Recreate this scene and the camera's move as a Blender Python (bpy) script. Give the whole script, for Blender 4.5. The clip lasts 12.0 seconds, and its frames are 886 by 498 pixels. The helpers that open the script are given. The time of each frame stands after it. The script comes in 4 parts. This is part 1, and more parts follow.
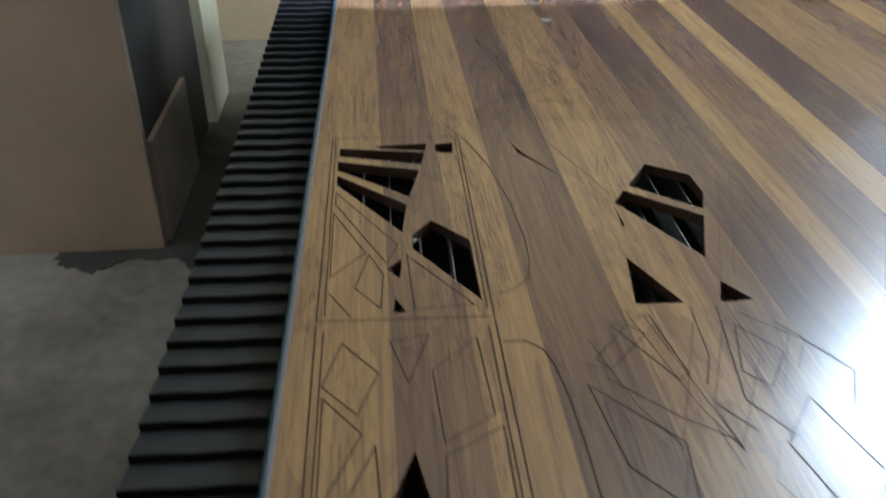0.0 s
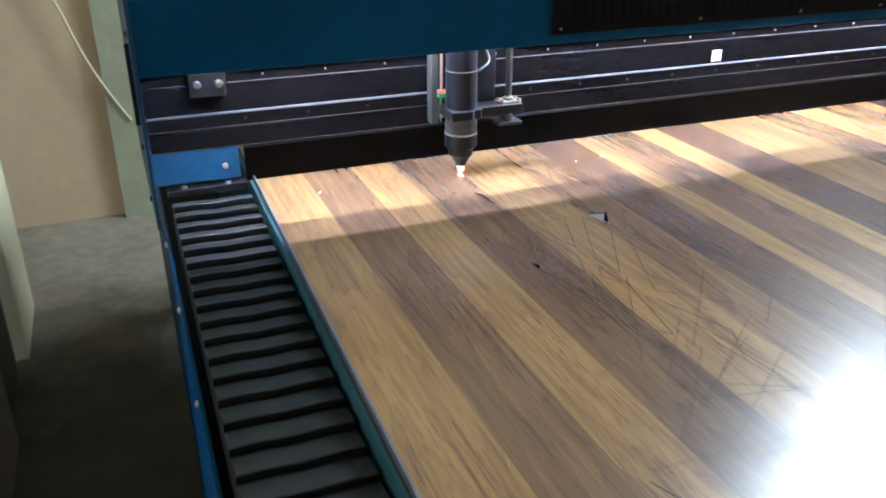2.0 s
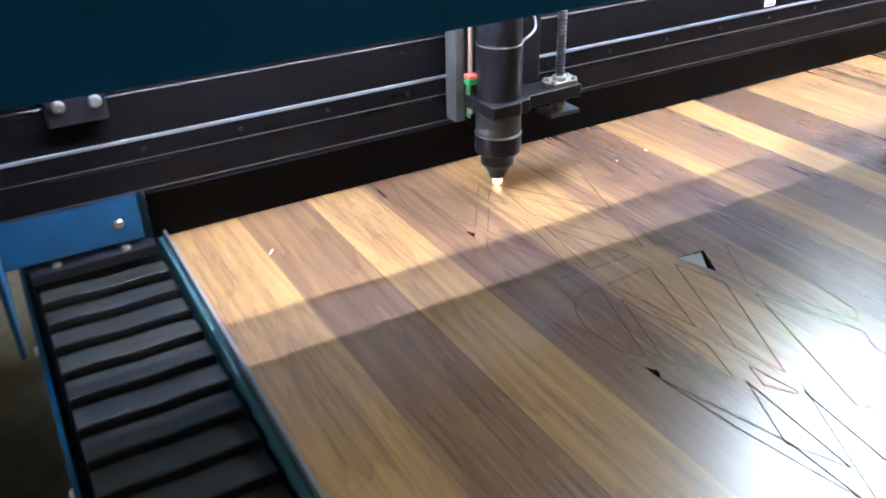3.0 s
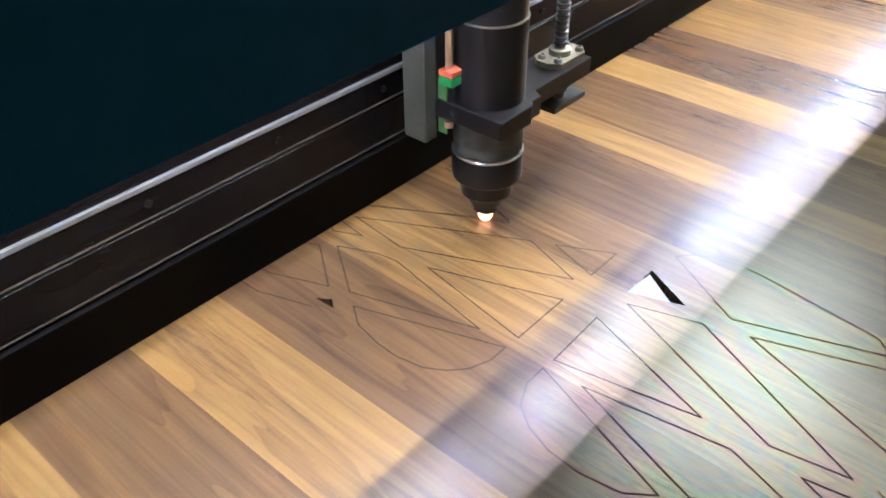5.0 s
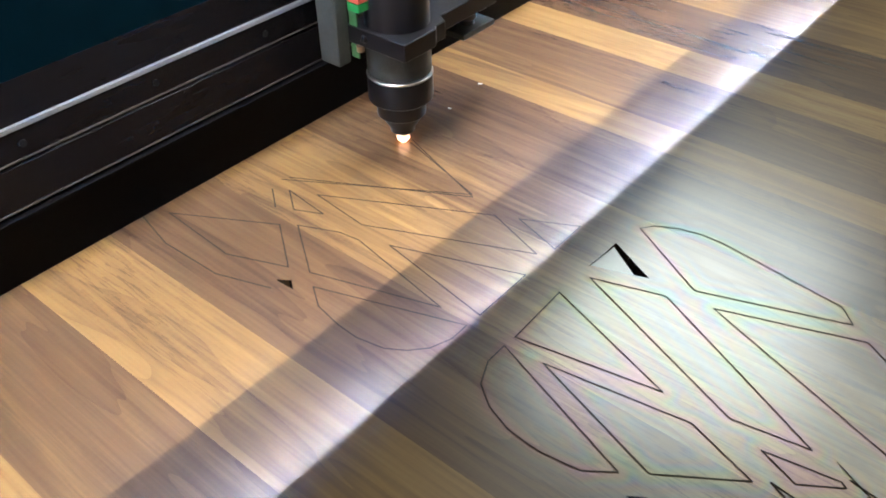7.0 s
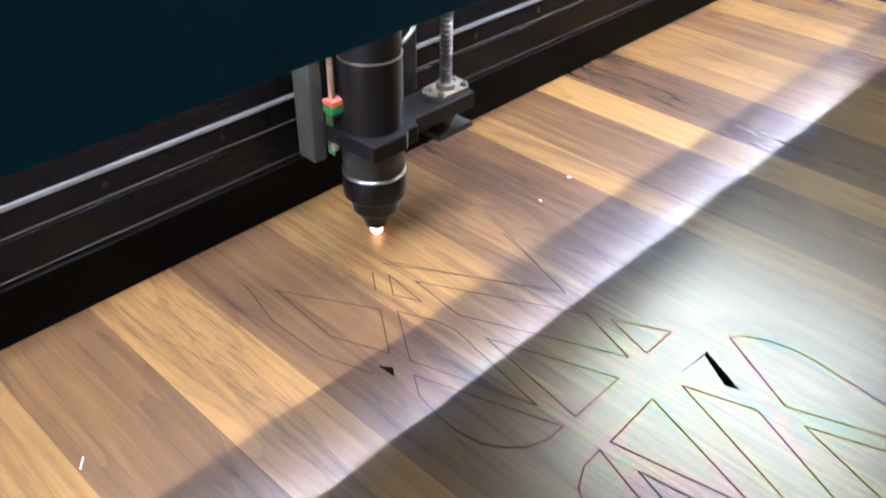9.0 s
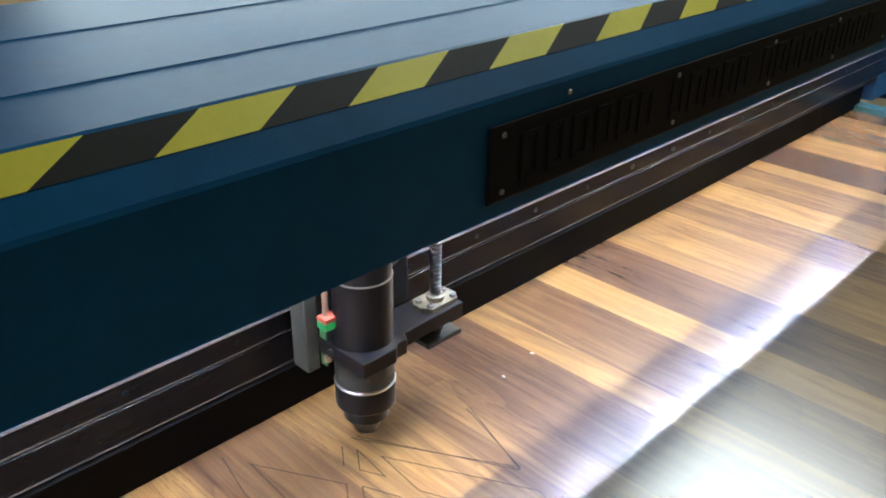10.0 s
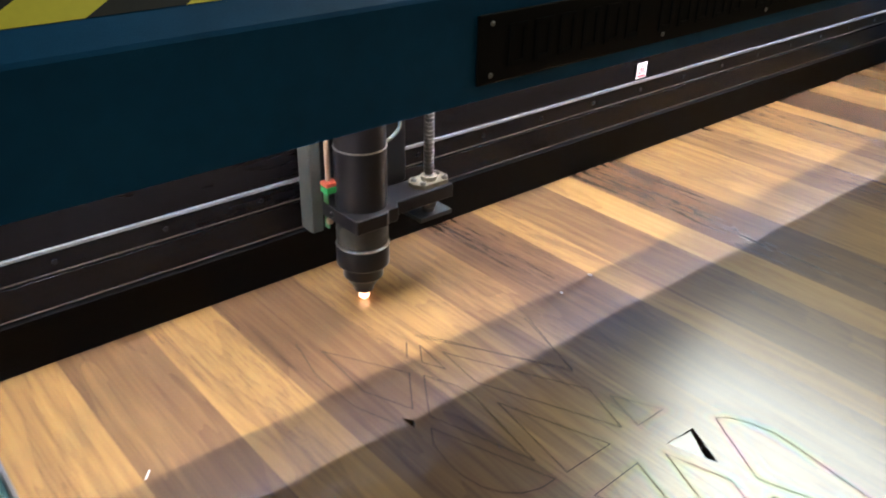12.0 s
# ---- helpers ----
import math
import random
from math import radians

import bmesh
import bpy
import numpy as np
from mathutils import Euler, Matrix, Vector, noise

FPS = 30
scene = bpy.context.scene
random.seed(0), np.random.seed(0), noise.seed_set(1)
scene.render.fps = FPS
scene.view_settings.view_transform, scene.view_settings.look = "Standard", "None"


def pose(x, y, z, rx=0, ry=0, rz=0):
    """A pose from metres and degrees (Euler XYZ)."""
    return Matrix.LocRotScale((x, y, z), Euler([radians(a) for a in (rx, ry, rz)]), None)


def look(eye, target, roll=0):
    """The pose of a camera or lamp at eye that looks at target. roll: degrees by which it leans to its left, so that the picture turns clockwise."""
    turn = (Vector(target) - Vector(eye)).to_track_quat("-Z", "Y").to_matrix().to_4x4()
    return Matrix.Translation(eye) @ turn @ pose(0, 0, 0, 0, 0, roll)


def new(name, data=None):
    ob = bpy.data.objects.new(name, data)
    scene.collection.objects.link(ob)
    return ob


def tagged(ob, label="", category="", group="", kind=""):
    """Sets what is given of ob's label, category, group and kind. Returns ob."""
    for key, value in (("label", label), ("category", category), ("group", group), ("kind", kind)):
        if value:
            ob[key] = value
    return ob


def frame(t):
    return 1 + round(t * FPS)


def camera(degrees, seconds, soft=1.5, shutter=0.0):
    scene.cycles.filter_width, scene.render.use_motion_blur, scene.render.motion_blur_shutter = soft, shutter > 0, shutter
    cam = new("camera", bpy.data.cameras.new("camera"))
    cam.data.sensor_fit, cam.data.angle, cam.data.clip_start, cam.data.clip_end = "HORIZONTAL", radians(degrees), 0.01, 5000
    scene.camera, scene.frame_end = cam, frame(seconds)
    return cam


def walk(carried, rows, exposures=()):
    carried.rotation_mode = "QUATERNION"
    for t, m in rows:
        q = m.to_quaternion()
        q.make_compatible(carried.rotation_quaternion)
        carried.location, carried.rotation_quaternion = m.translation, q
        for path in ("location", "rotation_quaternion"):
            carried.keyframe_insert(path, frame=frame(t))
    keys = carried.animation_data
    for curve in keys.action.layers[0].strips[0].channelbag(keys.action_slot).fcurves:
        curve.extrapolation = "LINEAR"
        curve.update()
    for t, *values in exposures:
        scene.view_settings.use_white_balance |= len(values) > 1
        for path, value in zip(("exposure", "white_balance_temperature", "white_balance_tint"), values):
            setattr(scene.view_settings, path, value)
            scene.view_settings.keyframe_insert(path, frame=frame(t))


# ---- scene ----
cam = camera(55.75, 12.0, soft=1.8, shutter=0.4)

# seconds, eye x y z, pitch, roll, yaw
CAMERA_PATH = (
    (0.0, pose(0.1006, -2.4322, 0.6582) @ pose(0, 0, 0, 0, 0, -4.565) @ pose(0, 0, 0, 57.862) @ pose(0, 0, 0, 0, 0, 0.005)),
    (0.5, pose(-0.0471, -2.2485, 0.6644) @ pose(0, 0, 0, 0, 0, -9.351) @ pose(0, 0, 0, 61.470) @ pose(0, 0, 0, 0, 0, -0.151)),
    (1.0, pose(-0.1872, -2.0410, 0.6598) @ pose(0, 0, 0, 0, 0, -14.669) @ pose(0, 0, 0, 63.690) @ pose(0, 0, 0, 0, 0, -1.650)),
    (1.5, pose(-0.2866, -1.8091, 0.6494) @ pose(0, 0, 0, 0, 0, -19.809) @ pose(0, 0, 0, 65.243) @ pose(0, 0, 0, 0, 0, -1.119)),
    (2.0, pose(-0.2356, -1.4808, 0.5881) @ pose(0, 0, 0, 0, 0, -21.541) @ pose(0, 0, 0, 64.985) @ pose(0, 0, 0, 0, 0, -0.007)),
    (2.5, pose(-0.2114, -1.1626, 0.5339) @ pose(0, 0, 0, 0, 0, -25.138) @ pose(0, 0, 0, 62.730) @ pose(0, 0, 0, 0, 0, -0.254)),
    (3.0, pose(-0.1714, -0.8983, 0.5308) @ pose(0, 0, 0, 0, 0, -29.725) @ pose(0, 0, 0, 60.244) @ pose(0, 0, 0, 0, 0, -1.275)),
    (3.5, pose(-0.0941, -0.6806, 0.5126) @ pose(0, 0, 0, 0, 0, -33.342) @ pose(0, 0, 0, 58.082) @ pose(0, 0, 0, 0, 0, -1.147)),
    (5.5, pose(0.0060, -0.5177, 0.4766) @ pose(0, 0, 0, 0, 0, -50.646) @ pose(0, 0, 0, 51.726) @ pose(0, 0, 0, 0, 0, 0.034)),
    (6.0, pose(0.0223, -0.5404, 0.4754) @ pose(0, 0, 0, 0, 0, -49.883) @ pose(0, 0, 0, 51.078) @ pose(0, 0, 0, 0, 0, -0.456)),
    (6.5, pose(0.0241, -0.5398, 0.4783) @ pose(0, 0, 0, 0, 0, -49.463) @ pose(0, 0, 0, 50.790) @ pose(0, 0, 0, 0, 0, -0.722)),
    (7.0, pose(0.0205, -0.5296, 0.4796) @ pose(0, 0, 0, 0, 0, -49.421) @ pose(0, 0, 0, 50.381) @ pose(0, 0, 0, 0, 0, -1.107)),
    (9.0, pose(-0.0180, -0.4843, 0.5337) @ pose(0, 0, 0, 0, 0, -46.442) @ pose(0, 0, 0, 53.622) @ pose(0, 0, 0, 0, 0, 0.828)),
    (9.5, pose(-0.0218, -0.5152, 0.5875) @ pose(0, 0, 0, 0, 0, -45.286) @ pose(0, 0, 0, 59.281) @ pose(0, 0, 0, 0, 0, 1.047)),
    (10.0, pose(-0.0189, -0.5494, 0.6187) @ pose(0, 0, 0, 0, 0, -45.627) @ pose(0, 0, 0, 63.076) @ pose(0, 0, 0, 0, 0, 0.852)),
    (10.5, pose(-0.0157, -0.5790, 0.6174) @ pose(0, 0, 0, 0, 0, -45.355) @ pose(0, 0, 0, 64.682) @ pose(0, 0, 0, 0, 0, 0.642)),
    (11.0, pose(-0.0171, -0.5933, 0.6021) @ pose(0, 0, 0, 0, 0, -43.892) @ pose(0, 0, 0, 64.419) @ pose(0, 0, 0, 0, 0, 1.443)),
    (11.5, pose(-0.0275, -0.6015, 0.5826) @ pose(0, 0, 0, 0, 0, -42.218) @ pose(0, 0, 0, 63.061) @ pose(0, 0, 0, 0, 0, 2.272)),
    (12.0, pose(-0.0788, -0.6127, 0.5757) @ pose(0, 0, 0, 0, 0, -40.681) @ pose(0, 0, 0, 61.446) @ pose(0, 0, 0, 0, 0, 1.247)),
)
EXPOSURES = ((0.0, 0.86, 5050, 8), (1.0, 1.12, 5100, 8), (2.0, 1.05, 5150, 8), (2.7, 0.82, 5200, 8), (3.5, 0.25, 5550, 8), (5.5, -0.30, 6150, 3), (7.5, -0.24, 5950, 5), (9, -0.16, 5950, 7), (10.5, 0.07, 5800, 4), (12, -0.06, 6400, 7))
walk(cam, CAMERA_PATH, EXPOSURES)

# seconds, gantry y, head x
GANTRY_PATH = (
    (0.0, 0.0000, 0.3550),
    (0.5, -0.0043, 0.3634),
    (1.0, -0.0134, 0.3759),
    (1.5, -0.0315, 0.3856),
    (2.0, -0.0477, 0.4011),
    (2.5, -0.0571, 0.4233),
    (3.0, -0.0517, 0.4525),
    (3.5, -0.0857, 0.4721),
    (5.5, -0.1928, 0.5420),
    (6.0, -0.1532, 0.5552),
    (6.5, -0.1135, 0.5688),
    (7.0, -0.0867, 0.5712),
    (9.0, 0.0051, 0.4761),
    (9.5, -0.0212, 0.4573),
    (10.0, -0.0508, 0.4561),
    (10.5, -0.0236, 0.4363),
    (11.0, 0.0020, 0.4445),
    (11.5, 0.0433, 0.4525),
    (12.0, 0.0690, 0.4446),
)

# ---- world and lights ----
world = bpy.data.worlds.new("world")
scene.world = world
world.use_nodes = True
wn = world.node_tree.nodes
sky = wn.new("ShaderNodeTexSky")
sky.sky_type, sky.sun_disc = "NISHITA", False
sky.sun_elevation, sky.sun_rotation = radians(35), radians(75)
world.node_tree.links.new(sky.outputs[0], wn["Background"].inputs[0])
wn["Background"].inputs[1].default_value = 0.10

FLOOR = -0.85
ROOM_X0, ROOM_X1, ROOM_Y0, ROOM_Y1, ROOM_H = -2.6, 2.95, -4.6, 2.25, 3.2


def area_lamp(name, m, w, h, power, colour):
    data = bpy.data.lights.new(name, "AREA")
    data.shape, data.size, data.size_y, data.energy, data.color = "RECTANGLE", w, h, power, colour
    ob = new(name, data)
    ob.matrix_world = m
    return ob


# daylight in the openings of the windows in the east wall
area_lamp("window_and_fill_light", look((2.97, 0.48, 2.35), (1.0, -0.3, 0.6)), 1.27, 1.15, 84, (0.97, 1.0, 0.94))
area_lamp("window_and_fill_light", look((2.97, -0.80, 2.45), (1.0, -0.6, 0.6)), 0.95, 0.95, 16, (0.92, 1.0, 0.88))
# fill light added in the west wall, to brighten boards and floor
area_lamp("west_fill_light", look((-2.62, -0.35, 0.2), (-1.0, -0.25, -0.2)), 0.6, 2.0, 8, (0.95, 0.98, 1.0))
# fill light added low in the north wall, to brighten the hood roof
area_lamp("window_and_fill_light", look((1.9, 2.27, 0.72), (1.5, 0.2, 0.45)), 1.8, 0.46, 21, (0.86, 0.97, 1.0))

# lamp added low in the east wall near the north corner, for roof sheen
area_lamp("window_and_fill_light", look((2.97, 1.70, 0.88), (1.0, 0.3, 0.5)), 0.88, 0.62, 9, (0.86, 0.96, 1.0))

# ---- materials ----


def mat(name, colour=(0.5, 0.5, 0.5), rough=0.5, metal=0.0, var=0.12, scale=8.0, bump=0.0, bscale=200.0, coat=0.0, coat_rough=0.1, stretch=(1, 1, 1), spec=0.5):
    """Principled material with two scales of colour variation, and fine relief."""
    m = bpy.data.materials.new(name)
    m.use_nodes = True
    nt = m.node_tree
    b = nt.nodes["Principled BSDF"]
    b.inputs["Roughness"].default_value = rough
    b.inputs["Metallic"].default_value = metal
    b.inputs["Coat Weight"].default_value = coat
    b.inputs["Coat Roughness"].default_value = coat_rough
    b.inputs["Specular IOR Level"].default_value = spec
    tc = nt.nodes.new("ShaderNodeTexCoord")
    mp = nt.nodes.new("ShaderNodeMapping")
    mp.inputs["Scale"].default_value = stretch
    nt.links.new(tc.outputs["Object"], mp.inputs[0])
    n1 = nt.nodes.new("ShaderNodeTexNoise")
    n1.inputs["Scale"].default_value, n1.inputs["Detail"].default_value = scale, 4
    n2 = nt.nodes.new("ShaderNodeTexNoise")
    n2.inputs["Scale"].default_value, n2.inputs["Detail"].default_value = scale * 12, 3
    for n in (n1, n2):
        nt.links.new(mp.outputs[0], n.inputs["Vector"])
    mix = nt.nodes.new("ShaderNodeMath")
    mix.operation = "MULTIPLY_ADD"
    mix.inputs[1].default_value = 0.45
    nt.links.new(n2.outputs[0], mix.inputs[0])
    nt.links.new(n1.outputs[0], mix.inputs[2])
    ramp = nt.nodes.new("ShaderNodeValToRGB")
    ramp.color_ramp.elements[0].position, ramp.color_ramp.elements[1].position = 0.45, 1.0
    ramp.color_ramp.elements[0].color = (*[c * (1 - var) for c in colour], 1)
    ramp.color_ramp.elements[1].color = (*[min(1, c * (1 + var)) for c in colour], 1)
    nt.links.new(mix.outputs[0], ramp.inputs[0])
    nt.links.new(ramp.outputs[0], b.inputs["Base Color"])
    rr = nt.nodes.new("ShaderNodeMath")
    rr.operation = "MULTIPLY_ADD"
    rr.inputs[1].default_value, rr.inputs[2].default_value = 0.25 * rough, 0.85 * rough
    nt.links.new(n1.outputs[0], rr.inputs[0])
    nt.links.new(rr.outputs[0], b.inputs["Roughness"])
    if bump:
        nb = nt.nodes.new("ShaderNodeTexNoise")
        nb.inputs["Scale"].default_value, nb.inputs["Detail"].default_value = bscale, 3
        nt.links.new(mp.outputs[0], nb.inputs["Vector"])
        bp = nt.nodes.new("ShaderNodeBump")
        bp.inputs["Strength"].default_value, bp.inputs["Distance"].default_value = bump, 0.002
        nt.links.new(nb.outputs[0], bp.inputs["Height"])
        nt.links.new(bp.outputs[0], b.inputs["Normal"])
    return m


def glow(name, colour, strength):
    m = bpy.data.materials.new(name)
    m.use_nodes = True
    b = m.node_tree.nodes["Principled BSDF"]
    b.inputs["Base Color"].default_value = (0.8, 0.8, 0.8, 1)
    b.inputs["Emission Color"].default_value = (*colour, 1)
    b.inputs["Emission Strength"].default_value = strength
    return m


def laminate():
    """Walnut-look laminate in planks along y, under a clear protective film."""
    m = bpy.data.materials.new("walnut_laminate")
    m.use_nodes = True
    nt = m.node_tree
    L = nt.links.new

    def node(kind, **kw):
        n = nt.nodes.new(kind)
        for k, v in kw.items():
            n.inputs[k].default_value = v
        return n

    def math_(op, a, b=0.0, c=0.0):
        n = nt.nodes.new("ShaderNodeMath")
        n.operation = op
        for i, v in enumerate((a, b, c)):
            if isinstance(v, (int, float)):
                n.inputs[i].default_value = v
            else:
                L(v, n.inputs[i])
        return n.outputs[0]

    b = nt.nodes["Principled BSDF"]
    tc = nt.nodes.new("ShaderNodeTexCoord")
    sp = nt.nodes.new("ShaderNodeSeparateXYZ")
    L(tc.outputs["Object"], sp.inputs[0])
    x, y = sp.outputs[0], sp.outputs[1]
    # plank index from x, with uneven widths
    steps = PLANK_EDGES
    idx = None
    xs = math_("MULTIPLY_ADD", y, 0.005, x)
    for e in steps:
        s = math_("GREATER_THAN", xs, e)
        idx = s if idx is None else math_("ADD", idx, s)
    key = nt.nodes.new("ShaderNodeCombineXYZ")
    L(idx, key.inputs[0])
    wn_ = nt.nodes.new("ShaderNodeTexWhiteNoise")
    wn_.noise_dimensions = "2D"
    L(key.outputs[0], wn_.inputs["Vector"])
    tone_ramp = nt.nodes.new("ShaderNodeValToRGB")
    tone_ramp.color_ramp.interpolation = "CONSTANT"
    els = tone_ramp.color_ramp.elements
    n = len(PLANK_TONES)
    while len(els) < n:
        els.new(0.5)
    for i, v in enumerate(PLANK_TONES):
        els[i].position = i / n
        els[i].color = (v, v, v, 1)
    L(math_("DIVIDE", math_("ADD", idx, 0.5), n), tone_ramp.inputs[0])
    jitter = math_("MULTIPLY", math_("SUBTRACT", wn_.outputs["Value"], 0.5), 0.10)
    # grain: long streaks that wander, each plank at its own offset
    shift = nt.nodes.new("ShaderNodeCombineXYZ")
    L(math_("MULTIPLY", wn_.outputs["Value"], 37.0), shift.inputs[2])
    add = nt.nodes.new("ShaderNodeVectorMath")
    L(tc.outputs["Object"], add.inputs[0])
    L(shift.outputs[0], add.inputs[1])

    def noise_(sx, sy, scale, detail, dist=0.0):
        mp = nt.nodes.new("ShaderNodeMapping")
        mp.inputs["Scale"].default_value = (sx, sy, 1)
        L(add.outputs[0], mp.inputs[0])
        nn = node("ShaderNodeTexNoise", Scale=scale, Detail=detail, Distortion=dist)
        L(mp.outputs[0], nn.inputs["Vector"])
        return nn.outputs[0]

    broad = noise_(1.0, 0.11, 15, 2, 0.9)
    streak = noise_(1.0, 0.05, 95, 4, 0.5)
    fine = noise_(1.0, 0.035, 420, 2)
    # growth rings: long arches where the figure runs close together
    phase = math_("FRACT", math_("MULTIPLY", broad, 8.0))
    rings = math_("POWER", phase, 3.0)
    # pores: short dark ticks along the grain, denser in some planks
    pores = math_("GREATER_THAN", noise_(1.0, 0.07, 480, 1), 0.58)
    patch = math_("MAXIMUM", math_("MULTIPLY_ADD", noise_(1.0, 0.25, 7, 2), 4.0, -1.7), 0.0)
    # dark vessel lines along the grain, broken into short steps
    ripple = math_("MULTIPLY_ADD", math_("SINE", math_("MULTIPLY", y, 900.0)), 0.018, noise_(1.0, 0.022, 210, 2))
    vessels = math_("MAXIMUM", math_("SUBTRACT", ripple, 0.49), 0.0)
    v = math_("ADD", tone_ramp.outputs[0], jitter)
    v = math_("SUBTRACT", v, math_("MULTIPLY", math_("MULTIPLY", vessels, math_("MULTIPLY_ADD", patch, 0.5, 0.45)), 0.62))
    v = math_("ADD", v, math_("MULTIPLY", math_("SUBTRACT", broad, 0.5), 0.34))
    v = math_("ADD", v, math_("MULTIPLY", math_("SUBTRACT", streak, 0.5), 0.34))
    v = math_("SUBTRACT", v, math_("MULTIPLY", math_("SUBTRACT", rings, 0.25), 0.085))
    v = math_("ADD", v, math_("MULTIPLY", math_("SUBTRACT", fine, 0.5), 0.16))
    v = math_("SUBTRACT", v, math_("MULTIPLY", math_("MULTIPLY", pores, patch), 0.13))
    ramp = nt.nodes.new("ShaderNodeValToRGB")
    els = ramp.color_ramp.elements
    stops = ((0.0, (0.030, 0.017, 0.013)), (0.3, (0.080, 0.045, 0.032)), (0.55, (0.158, 0.091, 0.048)), (0.78, (0.290, 0.171, 0.068)), (1.0, (0.40, 0.250, 0.098)))
    while len(els) < len(stops):
        els.new(0.5)
    for e, (pos, c) in zip(els, stops):
        e.position, e.color = pos, (*c, 1)
    L(v, ramp.inputs[0])
    # the core of the board shows on its cut sides
    geo = nt.nodes.new("ShaderNodeNewGeometry")
    sn = nt.nodes.new("ShaderNodeSeparateXYZ")
    L(geo.outputs["Normal"], sn.inputs[0])
    top = math_("GREATER_THAN", sn.outputs[2], 0.5)
    mixc = nt.nodes.new("ShaderNodeMix")
    mixc.data_type = "RGBA"
    mixc.inputs[6].default_value = (0.05, 0.028, 0.016, 1)
    L(top, mixc.inputs[0])
    L(ramp.outputs[0], mixc.inputs[7])
    L(mixc.outputs[2], b.inputs["Base Color"])
    # clear film: a hazy gloss, a little streaky
    L(math_("MULTIPLY_ADD", streak, 0.04, 0.228), b.inputs["Roughness"])
    b.inputs["Specular IOR Level"].default_value = 0.85
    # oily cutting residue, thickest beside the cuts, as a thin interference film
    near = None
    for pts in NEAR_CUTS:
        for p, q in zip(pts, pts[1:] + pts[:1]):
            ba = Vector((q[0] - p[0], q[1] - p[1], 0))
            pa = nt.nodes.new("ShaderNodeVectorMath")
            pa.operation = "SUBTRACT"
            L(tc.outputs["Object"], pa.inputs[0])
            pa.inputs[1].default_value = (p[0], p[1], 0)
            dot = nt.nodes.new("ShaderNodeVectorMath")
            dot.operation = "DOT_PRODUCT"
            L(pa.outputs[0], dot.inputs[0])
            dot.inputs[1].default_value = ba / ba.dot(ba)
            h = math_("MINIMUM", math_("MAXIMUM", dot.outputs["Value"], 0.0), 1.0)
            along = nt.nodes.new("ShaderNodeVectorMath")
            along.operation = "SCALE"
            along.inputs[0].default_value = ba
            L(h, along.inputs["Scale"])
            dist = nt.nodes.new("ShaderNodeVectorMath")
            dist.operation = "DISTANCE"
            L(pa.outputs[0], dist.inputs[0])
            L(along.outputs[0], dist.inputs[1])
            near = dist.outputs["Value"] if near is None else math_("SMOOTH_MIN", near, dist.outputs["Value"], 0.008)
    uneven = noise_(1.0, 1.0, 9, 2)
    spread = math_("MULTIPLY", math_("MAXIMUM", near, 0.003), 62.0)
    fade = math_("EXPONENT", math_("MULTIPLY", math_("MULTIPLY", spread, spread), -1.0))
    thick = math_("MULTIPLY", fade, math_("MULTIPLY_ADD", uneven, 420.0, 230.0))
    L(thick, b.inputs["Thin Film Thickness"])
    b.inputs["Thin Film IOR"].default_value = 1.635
    return m


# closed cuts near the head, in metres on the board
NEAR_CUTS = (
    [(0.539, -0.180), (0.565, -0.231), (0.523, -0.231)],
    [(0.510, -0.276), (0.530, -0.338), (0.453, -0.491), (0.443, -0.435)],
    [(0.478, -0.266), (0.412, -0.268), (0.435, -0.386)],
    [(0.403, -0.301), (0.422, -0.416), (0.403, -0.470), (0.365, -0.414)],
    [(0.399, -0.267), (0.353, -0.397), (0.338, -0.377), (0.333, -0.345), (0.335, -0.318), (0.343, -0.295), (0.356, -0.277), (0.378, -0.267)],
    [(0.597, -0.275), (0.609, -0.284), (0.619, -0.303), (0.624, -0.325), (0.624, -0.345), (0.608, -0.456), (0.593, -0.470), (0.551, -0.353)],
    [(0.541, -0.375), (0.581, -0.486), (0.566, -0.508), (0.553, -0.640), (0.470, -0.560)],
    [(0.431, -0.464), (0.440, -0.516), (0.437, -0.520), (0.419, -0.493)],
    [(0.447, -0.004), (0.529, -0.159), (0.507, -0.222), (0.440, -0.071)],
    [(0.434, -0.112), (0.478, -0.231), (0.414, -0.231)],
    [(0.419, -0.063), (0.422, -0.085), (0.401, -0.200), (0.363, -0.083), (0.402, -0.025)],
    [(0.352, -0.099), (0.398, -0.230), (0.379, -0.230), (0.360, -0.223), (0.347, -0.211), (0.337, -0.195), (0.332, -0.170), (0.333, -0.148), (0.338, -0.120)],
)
# plank joints of the laminate along x (m) and the tone of each plank
PLANK_EDGES = (0.093, 0.195, 0.283, 0.400, 0.525, 0.61, 0.700, 0.724, 0.772, 0.884, 0.950, 1.074, 1.250, 1.362, 1.452, 1.570, 1.620, 1.746, 1.86, 1.97, 2.05)
PLANK_TONES = (0.71, 0.49, 0.77, 0.47, 0.71, 0.54, 0.41, 0.55, 0.79, 0.57, 0.83, 0.41, 0.71, 0.54, 0.79, 0.54, 0.79, 0.43, 0.77, 0.52, 0.72, 0.52)

